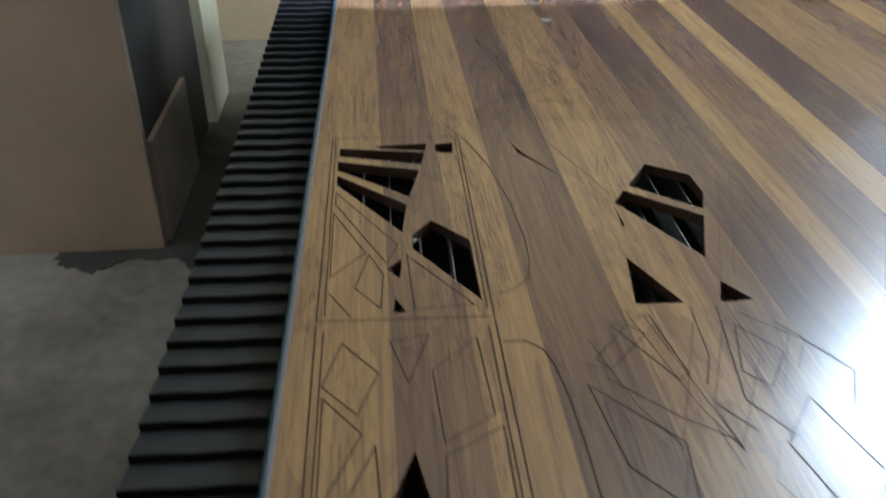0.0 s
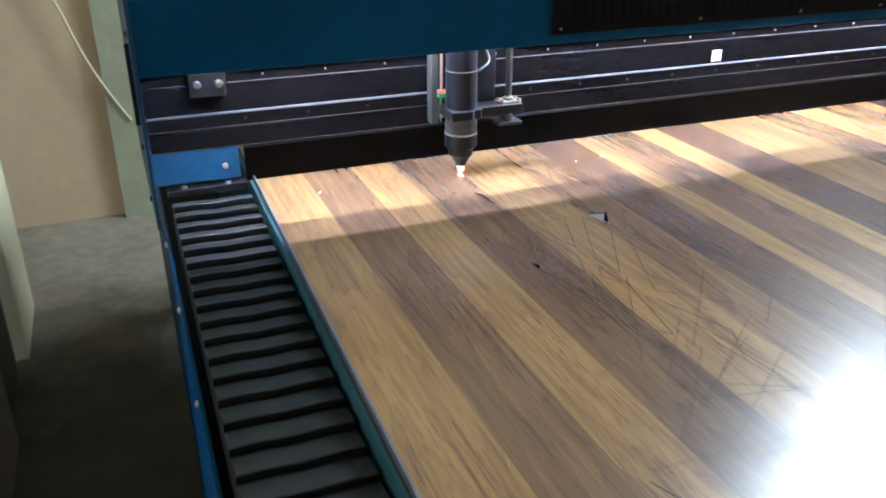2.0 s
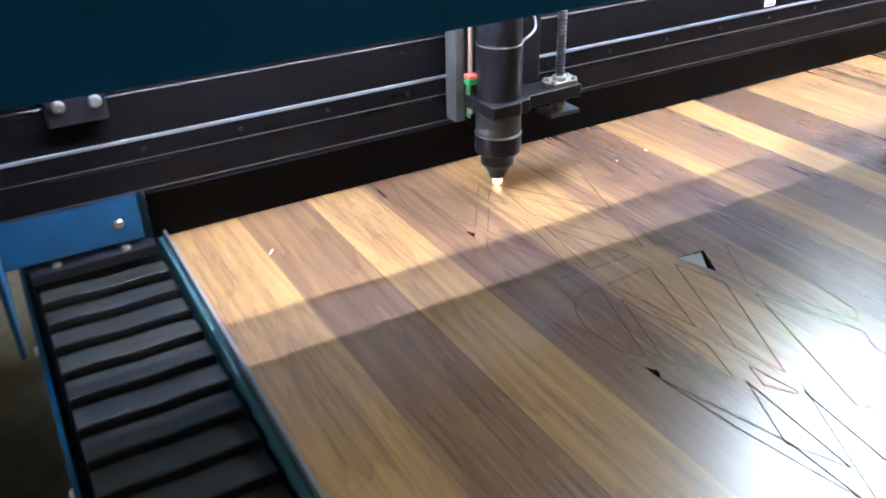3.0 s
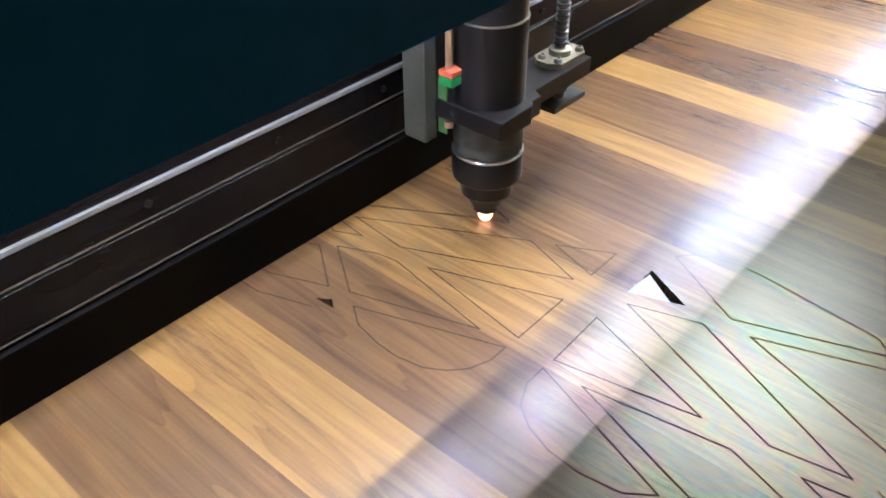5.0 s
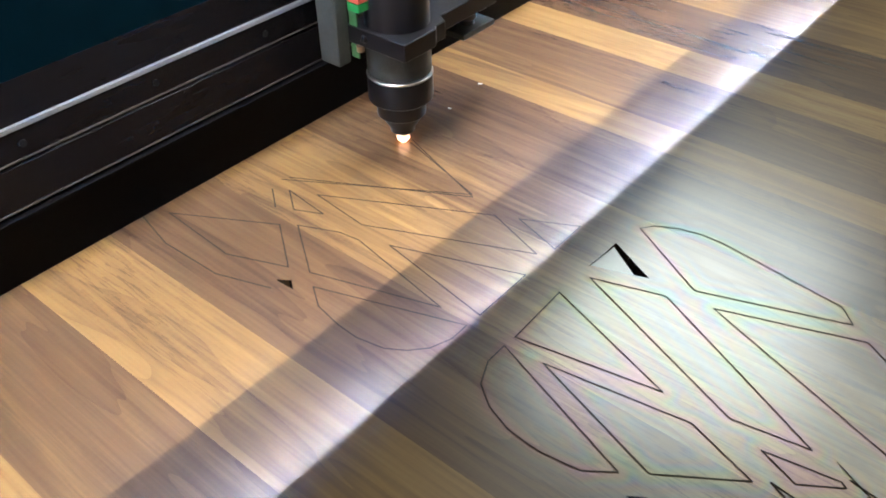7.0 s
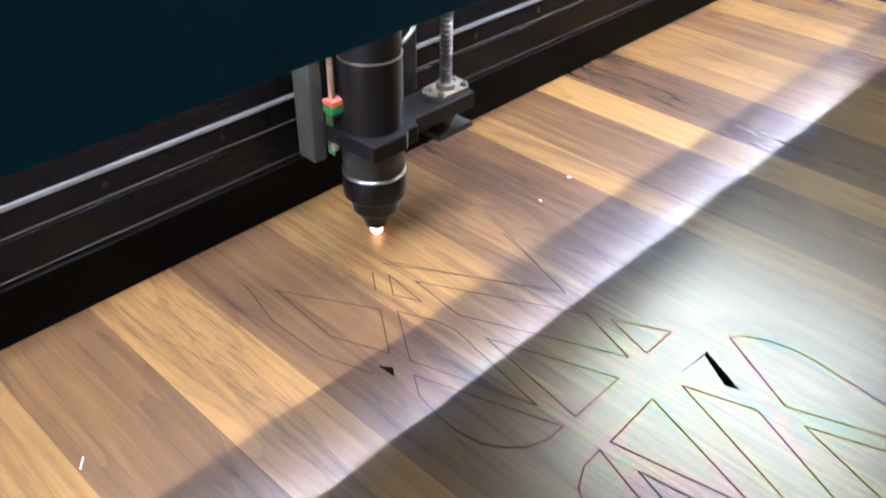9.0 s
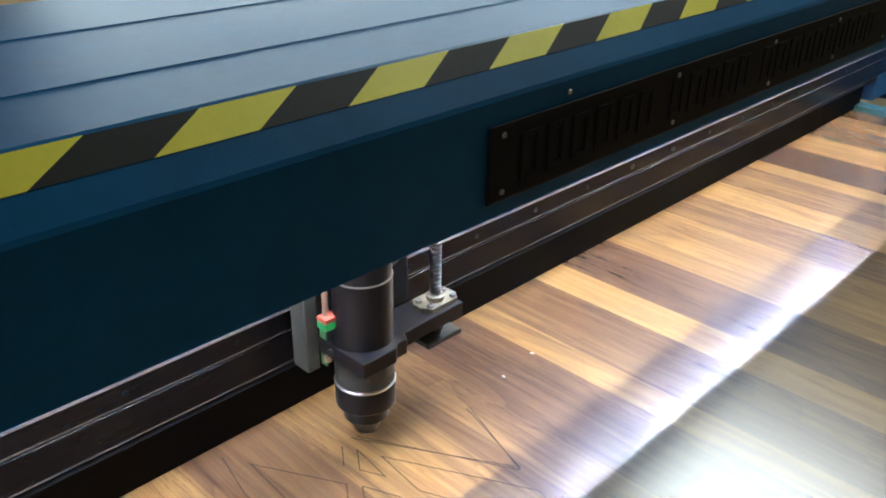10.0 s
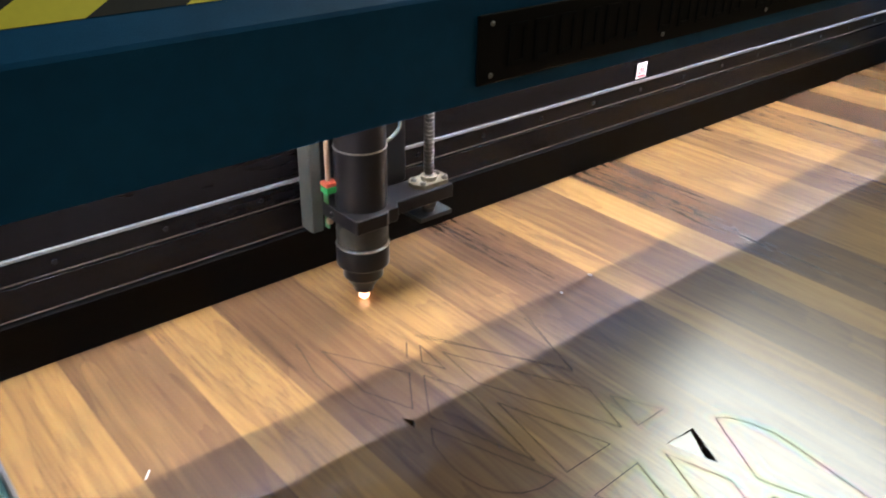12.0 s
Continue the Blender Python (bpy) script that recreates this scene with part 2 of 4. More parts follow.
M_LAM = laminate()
M_CHAR = mat("charred_cut", (0.030, 0.018, 0.010), 0.8, var=0.3, scale=60, spec=0.2)
M_NAVY = mat("blue_machine_paint", (0.0050, 0.068, 0.170), 0.45, var=0.22, scale=4, bump=0.15, bscale=650, spec=0.13)
M_BLACK = mat("black_anodised", (0.0085, 0.008, 0.010), 0.32, var=0.3, scale=14, bump=0.05, bscale=500, spec=0.38)
M_RAIL = mat("anodised_beam", (0.0040, 0.0036, 0.0042), 0.26, var=0.3, scale=10, stretch=(0.15, 1, 1), spec=0.12)
M_SKIRT = mat("black_sheet_metal", (0.0028, 0.0028, 0.0035), 0.6, var=0.3, scale=6, spec=0.08)
M_STEEL = mat("brushed_steel", (0.62, 0.61, 0.60), 0.33, metal=1.0, var=0.12, scale=30)
M_ALU = mat("aluminium_edge", (0.13, 0.13, 0.14), 0.5, metal=0.2, var=0.10, scale=20)
M_GREYPLATE = mat("grey_metal_plate", (0.20, 0.20, 0.19), 0.5, metal=0.4, var=0.2, scale=40)
M_YELLOW = mat("yellow_tape", (0.60, 0.56, 0.045), 0.42, var=0.10, scale=12)
M_TAPEBLACK = mat("black_tape", (0.014, 0.015, 0.014), 0.6, var=0.35, scale=12, spec=0.2)
M_PLATE = mat("black_nameplate", (0.0045, 0.005, 0.006), 0.55, var=0.2, scale=10, spec=0.1)
M_LETTER = mat("dark_relief", (0.0045, 0.0055, 0.007), 0.5, var=0.2, scale=20, spec=0.08)
M_BELLOWS = mat("bellows_fabric", (0.016, 0.017, 0.0165), 0.45, var=0.25, scale=18, bump=0.2, bscale=420)
M_MDF = mat("raw_mdf", (0.36, 0.265, 0.18), 0.75, var=0.12, scale=4, bump=0.1, bscale=300)
M_DARKBOARD = mat("shaded_grey_brown_board", (0.050, 0.038, 0.028), 0.6, var=0.35, scale=5)
M_PALE = mat("pale_board", (0.62, 0.55, 0.35), 0.6, var=0.1, scale=4)
M_WALL = mat("beige_plaster", (0.60, 0.46, 0.28), 0.85, var=0.12, scale=2.2, bump=0.25, bscale=45)
M_WALLGREEN = mat("greenish_plaster", (0.36, 0.36, 0.24), 0.85, var=0.18, scale=5, bump=0.3, bscale=40)
M_FLOOR = mat("worn_concrete", (0.20, 0.175, 0.13), 0.7, var=0.55, scale=1.7, bump=0.25, bscale=60)
M_STAIN_SHADE = mat("damp_dirt_and_shade", (0.048, 0.043, 0.032), 0.75, var=0.5, scale=5, bump=0.4, bscale=40)


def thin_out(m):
    """The dirt and the painted shade get patchy and thin out towards the far wall."""
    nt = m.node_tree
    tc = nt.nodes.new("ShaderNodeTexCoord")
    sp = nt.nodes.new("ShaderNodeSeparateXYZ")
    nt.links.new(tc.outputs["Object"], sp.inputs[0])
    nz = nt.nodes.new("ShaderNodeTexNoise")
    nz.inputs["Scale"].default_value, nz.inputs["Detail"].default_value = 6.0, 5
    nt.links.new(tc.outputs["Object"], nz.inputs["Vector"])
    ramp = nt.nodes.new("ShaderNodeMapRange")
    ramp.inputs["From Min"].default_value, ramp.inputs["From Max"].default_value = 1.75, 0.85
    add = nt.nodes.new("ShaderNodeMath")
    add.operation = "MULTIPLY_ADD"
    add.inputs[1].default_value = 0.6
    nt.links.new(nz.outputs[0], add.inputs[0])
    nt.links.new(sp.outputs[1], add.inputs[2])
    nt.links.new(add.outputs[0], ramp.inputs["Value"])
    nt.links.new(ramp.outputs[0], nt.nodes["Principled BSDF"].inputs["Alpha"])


thin_out(M_STAIN_SHADE)
M_CEIL = mat("ceiling_plaster", (0.55, 0.52, 0.46), 0.9, var=0.08, scale=2)
M_GREEN = mat("green_circuit_board", (0.025, 0.22, 0.06), 0.4, var=0.2, scale=60)
M_PCB = mat("dark_green_board", (0.05, 0.12, 0.045), 0.45, var=0.25, scale=60)
M_RED = mat("red_terminal", (0.48, 0.09, 0.06), 0.45, var=0.15, scale=60)
M_COPPER = mat("copper_rod", (0.42, 0.29, 0.22), 0.4, metal=0.6, var=0.1, scale=60)
M_SCREW = mat("oiled_screw_steel", (0.17, 0.165, 0.16), 0.34, metal=0.9, var=0.2, scale=60)
M_SIDEBAR = mat("dull_grey_bar", (0.06, 0.063, 0.06), 0.5, metal=0.3, var=0.25, scale=30)
M_FLANGE = mat("oily_flange_metal", (0.24, 0.22, 0.17), 0.42, metal=0.6, var=0.35, scale=60)
M_HOSE = mat("clear_grey_hose", (0.22, 0.22, 0.20), 0.25, var=0.1, scale=60)
M_WORN = mat("worn_grey_aluminium", (0.034, 0.037, 0.037), 0.5, metal=0.2, var=0.45, scale=45, bump=0.1, bscale=500)
M_STICKER = mat("white_sticker", (0.82, 0.78, 0.78), 0.5, var=0.04, scale=40)
M_STICKRED = mat("red_print", (0.70, 0.06, 0.09), 0.5, var=0.08, scale=40)
M_CABLE = mat("yellowed_cable", (0.62, 0.55, 0.36), 0.5, var=0.1, scale=30)
M_OFFCUT = mat("filmed_offcut_with_sheen", (0.20, 0.19, 0.16), 0.24, var=0.10, scale=30, spec=0.9)
M_CHIP = mat("white_offcut", (0.74, 0.73, 0.70), 0.28, var=0.06, scale=40)
M_BED = mat("sooty_bed", (0.012, 0.011, 0.010), 0.8, var=0.3, scale=8)
M_TEAL = mat("teal_frame_paint", (0.05, 0.13, 0.15), 0.4, var=0.2, scale=9, bump=0.08, bscale=300)
M_LED = glow("led_strip_light", (1.0, 0.89, 0.74), 1740.0)
M_LED_REAR = glow("led_strip_rear_light", (0.98, 0.90, 1.0), 1100.0)
M_SPARK = glow("cutting_spark", (1.0, 0.50, 0.28), 7.0)
M_CARRIAGE = mat("dark_blue_carriage_paint", (0.010, 0.055, 0.125), 0.5, var=0.3, scale=14, bump=0.1, bscale=400)
M_LIP = mat("highlit_beam_edge", (0.060, 0.048, 0.042), 0.45, metal=0.3, var=0.5, scale=25, stretch=(0.3, 1, 1))

# ---- mesh helpers ----


def link_mesh(name, bm, material, parent=None, label="", smooth=False):
    me = bpy.data.meshes.new(name)
    bm.normal_update()
    bm.to_mesh(me)
    bm.free()
    for m in material if isinstance(material, (list, tuple)) else (material,):
        me.materials.append(m)
    if smooth:
        for p in me.polygons:
            p.use_smooth = True
        me.set_sharp_from_angle(angle=radians(35))
    ob = new(name, me)
    if parent:
        ob.parent = parent
    if label:
        tagged(ob, label)
    return ob


def part(name, bm, material, parent, label="", smooth=False):
    return link_mesh(name, bm, material, parent, label, smooth)


def empty(name, m=None):
    ob = new(name)
    ob.empty_display_size = 0.05
    if m is not None:
        ob.matrix_world = m
    return ob


def box(x0, x1, y0, y1, z0, z1, bevel=0.0, bm=None):
    bm = bm or bmesh.new()
    r = bmesh.ops.create_cube(bm, size=1.0)
    vs = r["verts"]
    bmesh.ops.scale(bm, vec=(x1 - x0, y1 - y0, z1 - z0), verts=vs)
    bmesh.ops.translate(bm, vec=((x0 + x1) / 2, (y0 + y1) / 2, (z0 + z1) / 2), verts=vs)
    if bevel:
        es = list({e for v in vs for e in v.link_edges})
        bmesh.ops.bevel(bm, geom=es, offset=bevel, segments=2, affect="EDGES", profile=0.6)
    return bm


def lathe(profile, seg=40, cx=0.0, cy=0.0, bm=None):
    """Solid of revolution about a vertical axis; profile: (radius, z) from the top down."""
    bm = bm or bmesh.new()
    rings = []
    for r, z in profile:
        if r < 1e-6:
            rings.append([bm.verts.new((cx, cy, z))])
        else:
            rings.append([bm.verts.new((cx + r * math.cos(2 * math.pi * i / seg), cy + r * math.sin(2 * math.pi * i / seg), z)) for i in range(seg)])
    for a, b in zip(rings, rings[1:]):
        for i in range(seg):
            j = (i + 1) % seg
            if len(a) == 1:
                bm.faces.new((a[0], b[i], b[j]))
            elif len(b) == 1:
                bm.faces.new((a[i], b[0], a[j]))
            else:
                bm.faces.new((a[i], b[i], b[j], a[j]))
    for ring, flip in ((rings[0], False), (rings[-1], True)):
        if len(ring) > 1:
            bm.faces.new(ring if not flip else ring[::-1])
    bmesh.ops.recalc_face_normals(bm, faces=bm.faces)
    return bm


def prism_x(section, x0, x1, bm=None):
    """Extrudes a closed (y, z) section along x."""
    bm = bm or bmesh.new()
    a = [bm.verts.new((x0, y, z)) for y, z in section]
    b = [bm.verts.new((x1, y, z)) for y, z in section]
    n = len(section)
    for i in range(n):
        j = (i + 1) % n
        bm.faces.new((a[i], a[j], b[j], b[i]))
    bm.faces.new(a[::-1])
    bm.faces.new(b)
    bmesh.ops.recalc_face_normals(bm, faces=bm.faces)
    return bm


def prism_z(outline, z0, z1, bm=None):
    """Extrudes a closed (x, y) outline upwards."""
    bm = bm or bmesh.new()
    a = [bm.verts.new((x, y, z0)) for x, y in outline]
    b = [bm.verts.new((x, y, z1)) for x, y in outline]
    n = len(outline)
    for i in range(n):
        j = (i + 1) % n
        bm.faces.new((a[i], a[j], b[j], b[i]))
    bm.faces.new(a[::-1])
    bm.faces.new(b)
    bmesh.ops.recalc_face_normals(bm, faces=bm.faces)
    return bm


def cyl(p, q, r, seg=12, bm=None):
    bm = bm or bmesh.new()
    p, q = Vector(p), Vector(q)
    d = q - p
    m = Matrix.Translation((p + q) / 2) @ d.to_track_quat("Z", "Y").to_matrix().to_4x4()
    bmesh.ops.create_cone(bm, cap_ends=True, segments=seg, radius1=r, radius2=r, depth=d.length, matrix=m)
    return bm


def tube(name, pts, r, material, parent=None):
    """A round cable through points."""
    cu = bpy.data.curves.new(name, "CURVE")
    cu.dimensions, cu.bevel_depth, cu.bevel_resolution, cu.resolution_u = "3D", r, 3, 8
    sp = cu.splines.new("NURBS")
    sp.points.add(len(pts) - 1)
    for q, v in zip(sp.points, pts):
        q.co = (*v, 1)
    sp.use_endpoint_u, sp.order_u = True, 3
    tmp = bpy.data.objects.new(name, cu)
    me = bpy.data.meshes.new_from_object(tmp)
    bpy.data.objects.remove(tmp)
    me.materials.clear()
    me.materials.append(material)
    for p in me.polygons:
        p.use_smooth = True
    ob = new(name, me)
    if parent:
        ob.parent = parent
    return ob


def bolt(name, at, axis, r, h, material, parent):
    """Domed screw head with a hex recess ring, along an axis."""
    bm = bmesh.new()
    lathe([(0.0, h * 0.55), (r * 0.42, h * 0.55), (r * 0.45, h), (r * 0.8, h * 0.9), (r, h * 0.4), (r, 0)], 14, bm=bm)
    q = Vector(axis).to_track_quat("Z", "Y").to_matrix().to_4x4()
    bmesh.ops.transform(bm, matrix=Matrix.Translation(at) @ q, verts=bm.verts)
    return part(name, bm, material, parent, smooth=True)


# ---- the room ----


def room():
    t = 0.15
    def slab(name, b, material, label, cat):
        ob = link_mesh(name, box(*b), material)
        return tagged(ob, label, cat, kind="structure")
    slab("floor", (ROOM_X0 - t, ROOM_X1 + t, ROOM_Y0 - t, ROOM_Y1 + t, FLOOR - 0.2, FLOOR), M_FLOOR, "worn stained concrete workshop floor", "floor")
    bm = bmesh.new()
    box(ROOM_X0, 1.0, ROOM_Y1, ROOM_Y1 + t, FLOOR, ROOM_H, bm=bm)
    box(2.8, ROOM_X1, ROOM_Y1, ROOM_Y1 + t, FLOOR, ROOM_H, bm=bm)
    box(1.0, 2.8, ROOM_Y1, ROOM_Y1 + t, FLOOR, 0.48, bm=bm)
    box(1.0, 2.8, ROOM_Y1, ROOM_Y1 + t, 0.96, ROOM_H, bm=bm)
    tagged(link_mesh("wall_north", bm, M_WALL), "beige plastered workshop wall with stains and an opening added for fill light", "wall", kind="structure")
    slab("trim", (-0.285, 0.55, ROOM_Y1 - 0.045, ROOM_Y1 - 0.003, FLOOR, ROOM_H), M_WALLGREEN, "greenish plastered pier on the beige wall", "pier")
    slab("wall_south", (ROOM_X0, ROOM_X1, ROOM_Y0 - t, ROOM_Y0, FLOOR, ROOM_H), M_WALL, "beige plastered workshop wall", "wall")
    bm = bmesh.new()
    box(ROOM_X0 - t, ROOM_X0, ROOM_Y0 - t, -0.66, FLOOR, ROOM_H, bm=bm)
    box(ROOM_X0 - t, ROOM_X0, -0.04, ROOM_Y1 + t, FLOOR, ROOM_H, bm=bm)
    box(ROOM_X0 - t, ROOM_X0, -0.66, -0.04, 1.25, ROOM_H, bm=bm)
    tagged(link_mesh("wall_west", bm, M_WALL), "beige plastered workshop wall with an opening added for fill light", "wall", kind="structure")
    slab("ceiling", (ROOM_X0 - t, ROOM_X1 + t, ROOM_Y0 - t, ROOM_Y1 + t, ROOM_H, ROOM_H + t), M_CEIL, "plain plastered ceiling", "ceiling")
    # east wall with two window openings and a third added for fill light
    bm = bmesh.new()
    x0, x1 = ROOM_X1, ROOM_X1 + t
    for y0, y1 in ((ROOM_Y0 - t, -1.28), (-0.32, -0.155), (1.12, 1.25), (2.15, ROOM_Y1 + t)):
        box(x0, x1, y0, y1, FLOOR, ROOM_H, bm=bm)
    for y0, y1, z0, z1 in ((-1.28, -0.32, 1.97, 2.93), (-0.155, 1.12, 1.77, 2.93), (1.25, 2.15, 0.56, 1.20)):
        box(x0, x1, y0, y1, FLOOR, z0, bm=bm)
        box(x0, x1, y0, y1, z1, ROOM_H, bm=bm)
    tagged(link_mesh("wall_east", bm, M_WALL), "beige plastered workshop wall with two windows and an opening added for fill light", "wall", kind="structure")


room()


# ---- boards leaning by the west side ----


def board(name, b, material, label, lean=0.0, bevel=0.003):
    x0, x1, y0, y1, h = b
    ob = link_mesh(name, box(x0, x1, y0, y1, 0, h, bevel), material)
    ob.matrix_world = pose(0, 0, FLOOR)
    return tagged(ob, label, "board", "boards stored beside the machine")


def stain_and_shade():
    """Damp dirt with a ragged front edge; behind it the patch paints the machine's shade."""
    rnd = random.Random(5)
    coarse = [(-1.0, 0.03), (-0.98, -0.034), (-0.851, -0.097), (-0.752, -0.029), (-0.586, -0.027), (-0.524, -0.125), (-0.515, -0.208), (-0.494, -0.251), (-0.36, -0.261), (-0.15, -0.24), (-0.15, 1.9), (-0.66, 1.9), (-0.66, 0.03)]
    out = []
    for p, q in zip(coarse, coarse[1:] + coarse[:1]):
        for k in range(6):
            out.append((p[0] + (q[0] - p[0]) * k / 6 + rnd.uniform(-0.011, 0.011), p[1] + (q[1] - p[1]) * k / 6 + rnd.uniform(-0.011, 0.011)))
    ob = link_mesh("stain_and_shade", prism_z(out, FLOOR, FLOOR + 0.004), M_STAIN_SHADE)
    tagged(ob, "dark damp dirt and painted shade on the concrete floor", "stain", kind="structure")
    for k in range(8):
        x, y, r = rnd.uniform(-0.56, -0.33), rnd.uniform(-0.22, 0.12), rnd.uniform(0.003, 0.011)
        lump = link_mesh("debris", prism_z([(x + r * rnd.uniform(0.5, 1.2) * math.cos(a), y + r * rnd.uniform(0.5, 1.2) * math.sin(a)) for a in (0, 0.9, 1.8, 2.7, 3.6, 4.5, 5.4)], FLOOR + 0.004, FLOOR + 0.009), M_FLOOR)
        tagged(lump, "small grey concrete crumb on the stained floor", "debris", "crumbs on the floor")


stain_and_shade()
board("mdf_board", (-2.0, -0.645, 0.04, 0.075, 1.9), M_MDF, "tall raw brown fibreboard panel standing on the concrete floor")
# the dark board's colour also holds the shade on its side
board("dark_board", (-0.70, -0.655, 0.09, 1.05, 1.9), M_DARKBOARD, "tall dark grey-brown board standing on edge behind the fibreboard, shade in its colour")
board("short_board", (-0.652, -0.632, 0.085, 0.66, 0.375), M_MDF, "short raw fibreboard offcut leaning on the dark board")
board("pale_board", (-0.70, -0.625, 1.10, 1.47, 1.9), M_PALE, "tall pale yellowish board standing near the wall")


# ---- the cutting table ----
BED_TURN = -0.716  # degrees by which bed and board lie askew to the beam
BED_X0, BED_X1, BED_Y0, BED_Y1 = -0.19, 2.32, -2.35, 1.35


def cutting_table():
    t = empty("cutting_table", pose(0.004, 0, FLOOR, 0, 0, BED_TURN))
    up = -FLOOR
    part("left_side_panel", box(-0.196, -0.190, BED_Y0, BED_Y1, 0.06, up - 0.085, 0.001), M_NAVY, t, "blue painted sheet steel side panel")
    part("right_side_panel", box(2.31, 2.316, BED_Y0, BED_Y1, 0.06, up - 0.045, 0.001), M_NAVY, t, "blue painted sheet steel side panel")
    part("bed_pan", box(-0.189, 2.309, BED_Y0, BED_Y1, up - 0.32, up - 0.30), M_BED, t, "sooty black bed pan")
    part("inner_frame", box(-0.020, -0.014, BED_Y0, BED_Y1, up - 0.30, up - 0.002, 0.001), M_TEAL, t, "teal painted frame plate beside the board")
    part("guide_strip", box(-0.0137, -0.0095, BED_Y0, BED_Y1, up - 0.03, up + 0.010, 0.0006), M_ALU, t, "thin bare steel guide strip")
    part("right_frame", box(2.125, 2.165, BED_Y0, BED_Y1, up - 0.30, up + 0.012, 0.002), M_TEAL, t, "grey-green painted frame rail")
    part("front_panel", box(-0.19, 2.31, BED_Y0 - 0.006, BED_Y0, 0.06, up - 0.045, 0.001), M_NAVY, t)
    for x in (-0.17, 2.24):
        for y in (BED_Y0 + 0.05, BED_Y1 - 0.11):
            part("leg", box(x, x + 0.06, y, y + 0.06, 0, up - 0.31, 0.003), M_NAVY, t)
    for i in range(9):
        bolt("side_screw", (-0.196, 0.113 - 0.285 * i, up - 0.103), (-1, 0, 0), 0.006, 0.005, M_STEEL, t)
    blade = box(-0.0006, 0.0006, BED_Y0 + 0.05, BED_Y1 - 0.05, -0.06, -0.0195)
    first = part("support_blade", blade, M_STEEL, t, "thin steel support blade")
    first.location = (0.03, 0, up)
    for i in range(1, 46):
        ob = new("support_blade", first.data)
        ob.parent = t
        ob.location = (0.03 + 0.0455 * i, 0, up)
    return tagged(t, "blue steel laser cutting table with a black bed", "cutting table")


cutting_table()

# ---- the laminate sheet with its cut-outs ----

def sheet():
    """Holes are closed outlines in metres; the openwork follows one ornamental panel design."""
    cu = bpy.data.curves.new("board", "CURVE")
    cu.dimensions, cu.fill_mode, cu.extrude = "2D", "BOTH", 0.009

    def loop(pts):
        sp = cu.splines.new("POLY")
        sp.points.add(len(pts) - 1)
        for q, (x, y) in zip(sp.points, pts):
            q.co = (x, y, 0, 1)
        sp.use_cyclic_u = True

    loop([(-0.036, -2.22), (2.094, -2.22), (2.129, 0.58), (-0.001, 0.58)])
    for h in HOLES:
        loop(h)
    tmp = bpy.data.objects.new("board", cu)
    me = bpy.data.meshes.new_from_object(tmp)
    bpy.data.objects.remove(tmp)
    me.materials.clear()
    me.materials.append(M_LAM)
    me.transform(Matrix.Translation((0, 0, -0.009)))
    ob = new("laminate_board", me)
    return tagged(ob, "walnut-look laminated board under clear film with cut-out ornament", "board")


HOLES = (
    [(0.085, -1.024), (0.183, -1.020), (0.178, -1.050), (0.100, -1.036)],
    [(0.024, -1.030), (0.176, -1.058), (0.168, -1.106), (0.024, -1.062)],
    [(0.022, -1.084), (0.163, -1.128), (0.142, -1.222), (0.022, -1.118)],
    [(0.022, -1.138), (0.136, -1.248), (0.126, -1.336), (0.022, -1.172)],
    [(0.198, -1.024), (0.230, -1.020), (0.227, -1.066), (0.196, -1.056)],
    [(0.172, -1.302), (0.226, -1.365), (0.226, -1.520), (0.139, -1.382), (0.140, -1.345)],
    [(0.100, -1.435), (0.122, -1.410), (0.118, -1.460)],
    [(0.110, -1.508), (0.124, -1.540), (0.106, -1.540)],
    [(0.122, -1.790), (0.139, -1.880), (0.086, -1.880)],
    [(0.561, -1.135), (0.625, -1.180), (0.628, -1.245), (0.609, -1.300), (0.510, -1.212)],
    [(0.498, -1.230), (0.602, -1.322), (0.563, -1.440), (0.472, -1.268)],
    [(0.448, -1.432), (0.496, -1.548), (0.430, -1.546)],
    [(0.563, -1.502), (0.592, -1.548), (0.544, -1.551)],
    [(0.335, -1.018), (0.350, -1.066), (0.410, -1.180), (0.345, -1.072)],
    [(0.4685, -1.28), (0.4700, -1.345), (0.4650, -1.345)],
    [(0.338, -0.067), (0.346, -0.078), (0.339, -0.088)],
    [(0.340, -0.410), (0.348, -0.422), (0.340, -0.436)],
    [(0.524, -0.267), (0.565, -0.269), (0.541, -0.316)],
)
SHEET = sheet()


def ribbon(pts, w, closed):
    """A narrow flat band along a line of points, a hair above the film."""
    bm = bmesh.new()
    n = len(pts)
    segs = n if closed else n - 1
    for i in range(segs):
        p, q = Vector(pts[i]), Vector(pts[(i + 1) % n])
        d = (q - p).normalized()
        s = Vector((-d.y, d.x)) * w / 2
        p, q = p - d * w * 0.4, q + d * w * 0.4
        z = 0.0003 + 0.00004 * (i % 2)
        bm.faces.new([bm.verts.new((*v, z)) for v in (p + s, p - s, q - s, q + s)][::-1])
    bmesh.ops.recalc_face_normals(bm, faces=bm.faces)
    for f in bm.faces:
        if f.normal.z < 0:
            f.normal_flip()
    return bm


def cut(pts, closed=True, w=0.0012):
    return part("cut_line", ribbon(pts, w, closed), M_CHAR, SHEET)


# finished loops near the head
for loop_points in NEAR_CUTS:
    cut(loop_points, True, 0.0012)
cut([(0.435, 0.023), (0.416, -0.004), (0.429, -0.031)])
cut([(0.426, 0.038), (0.408, 0.013)], False)
cut([(0.338, 0.085), (0.392, -0.011), (0.356, -0.063), (0.333, -0.006)])
cut([(0.443, 0.043), (0.542, -0.122), (0.575, -0.012)], False)
cut([(0.580, -0.010), (0.539, -0.125), (0.450, 0.040)], False)
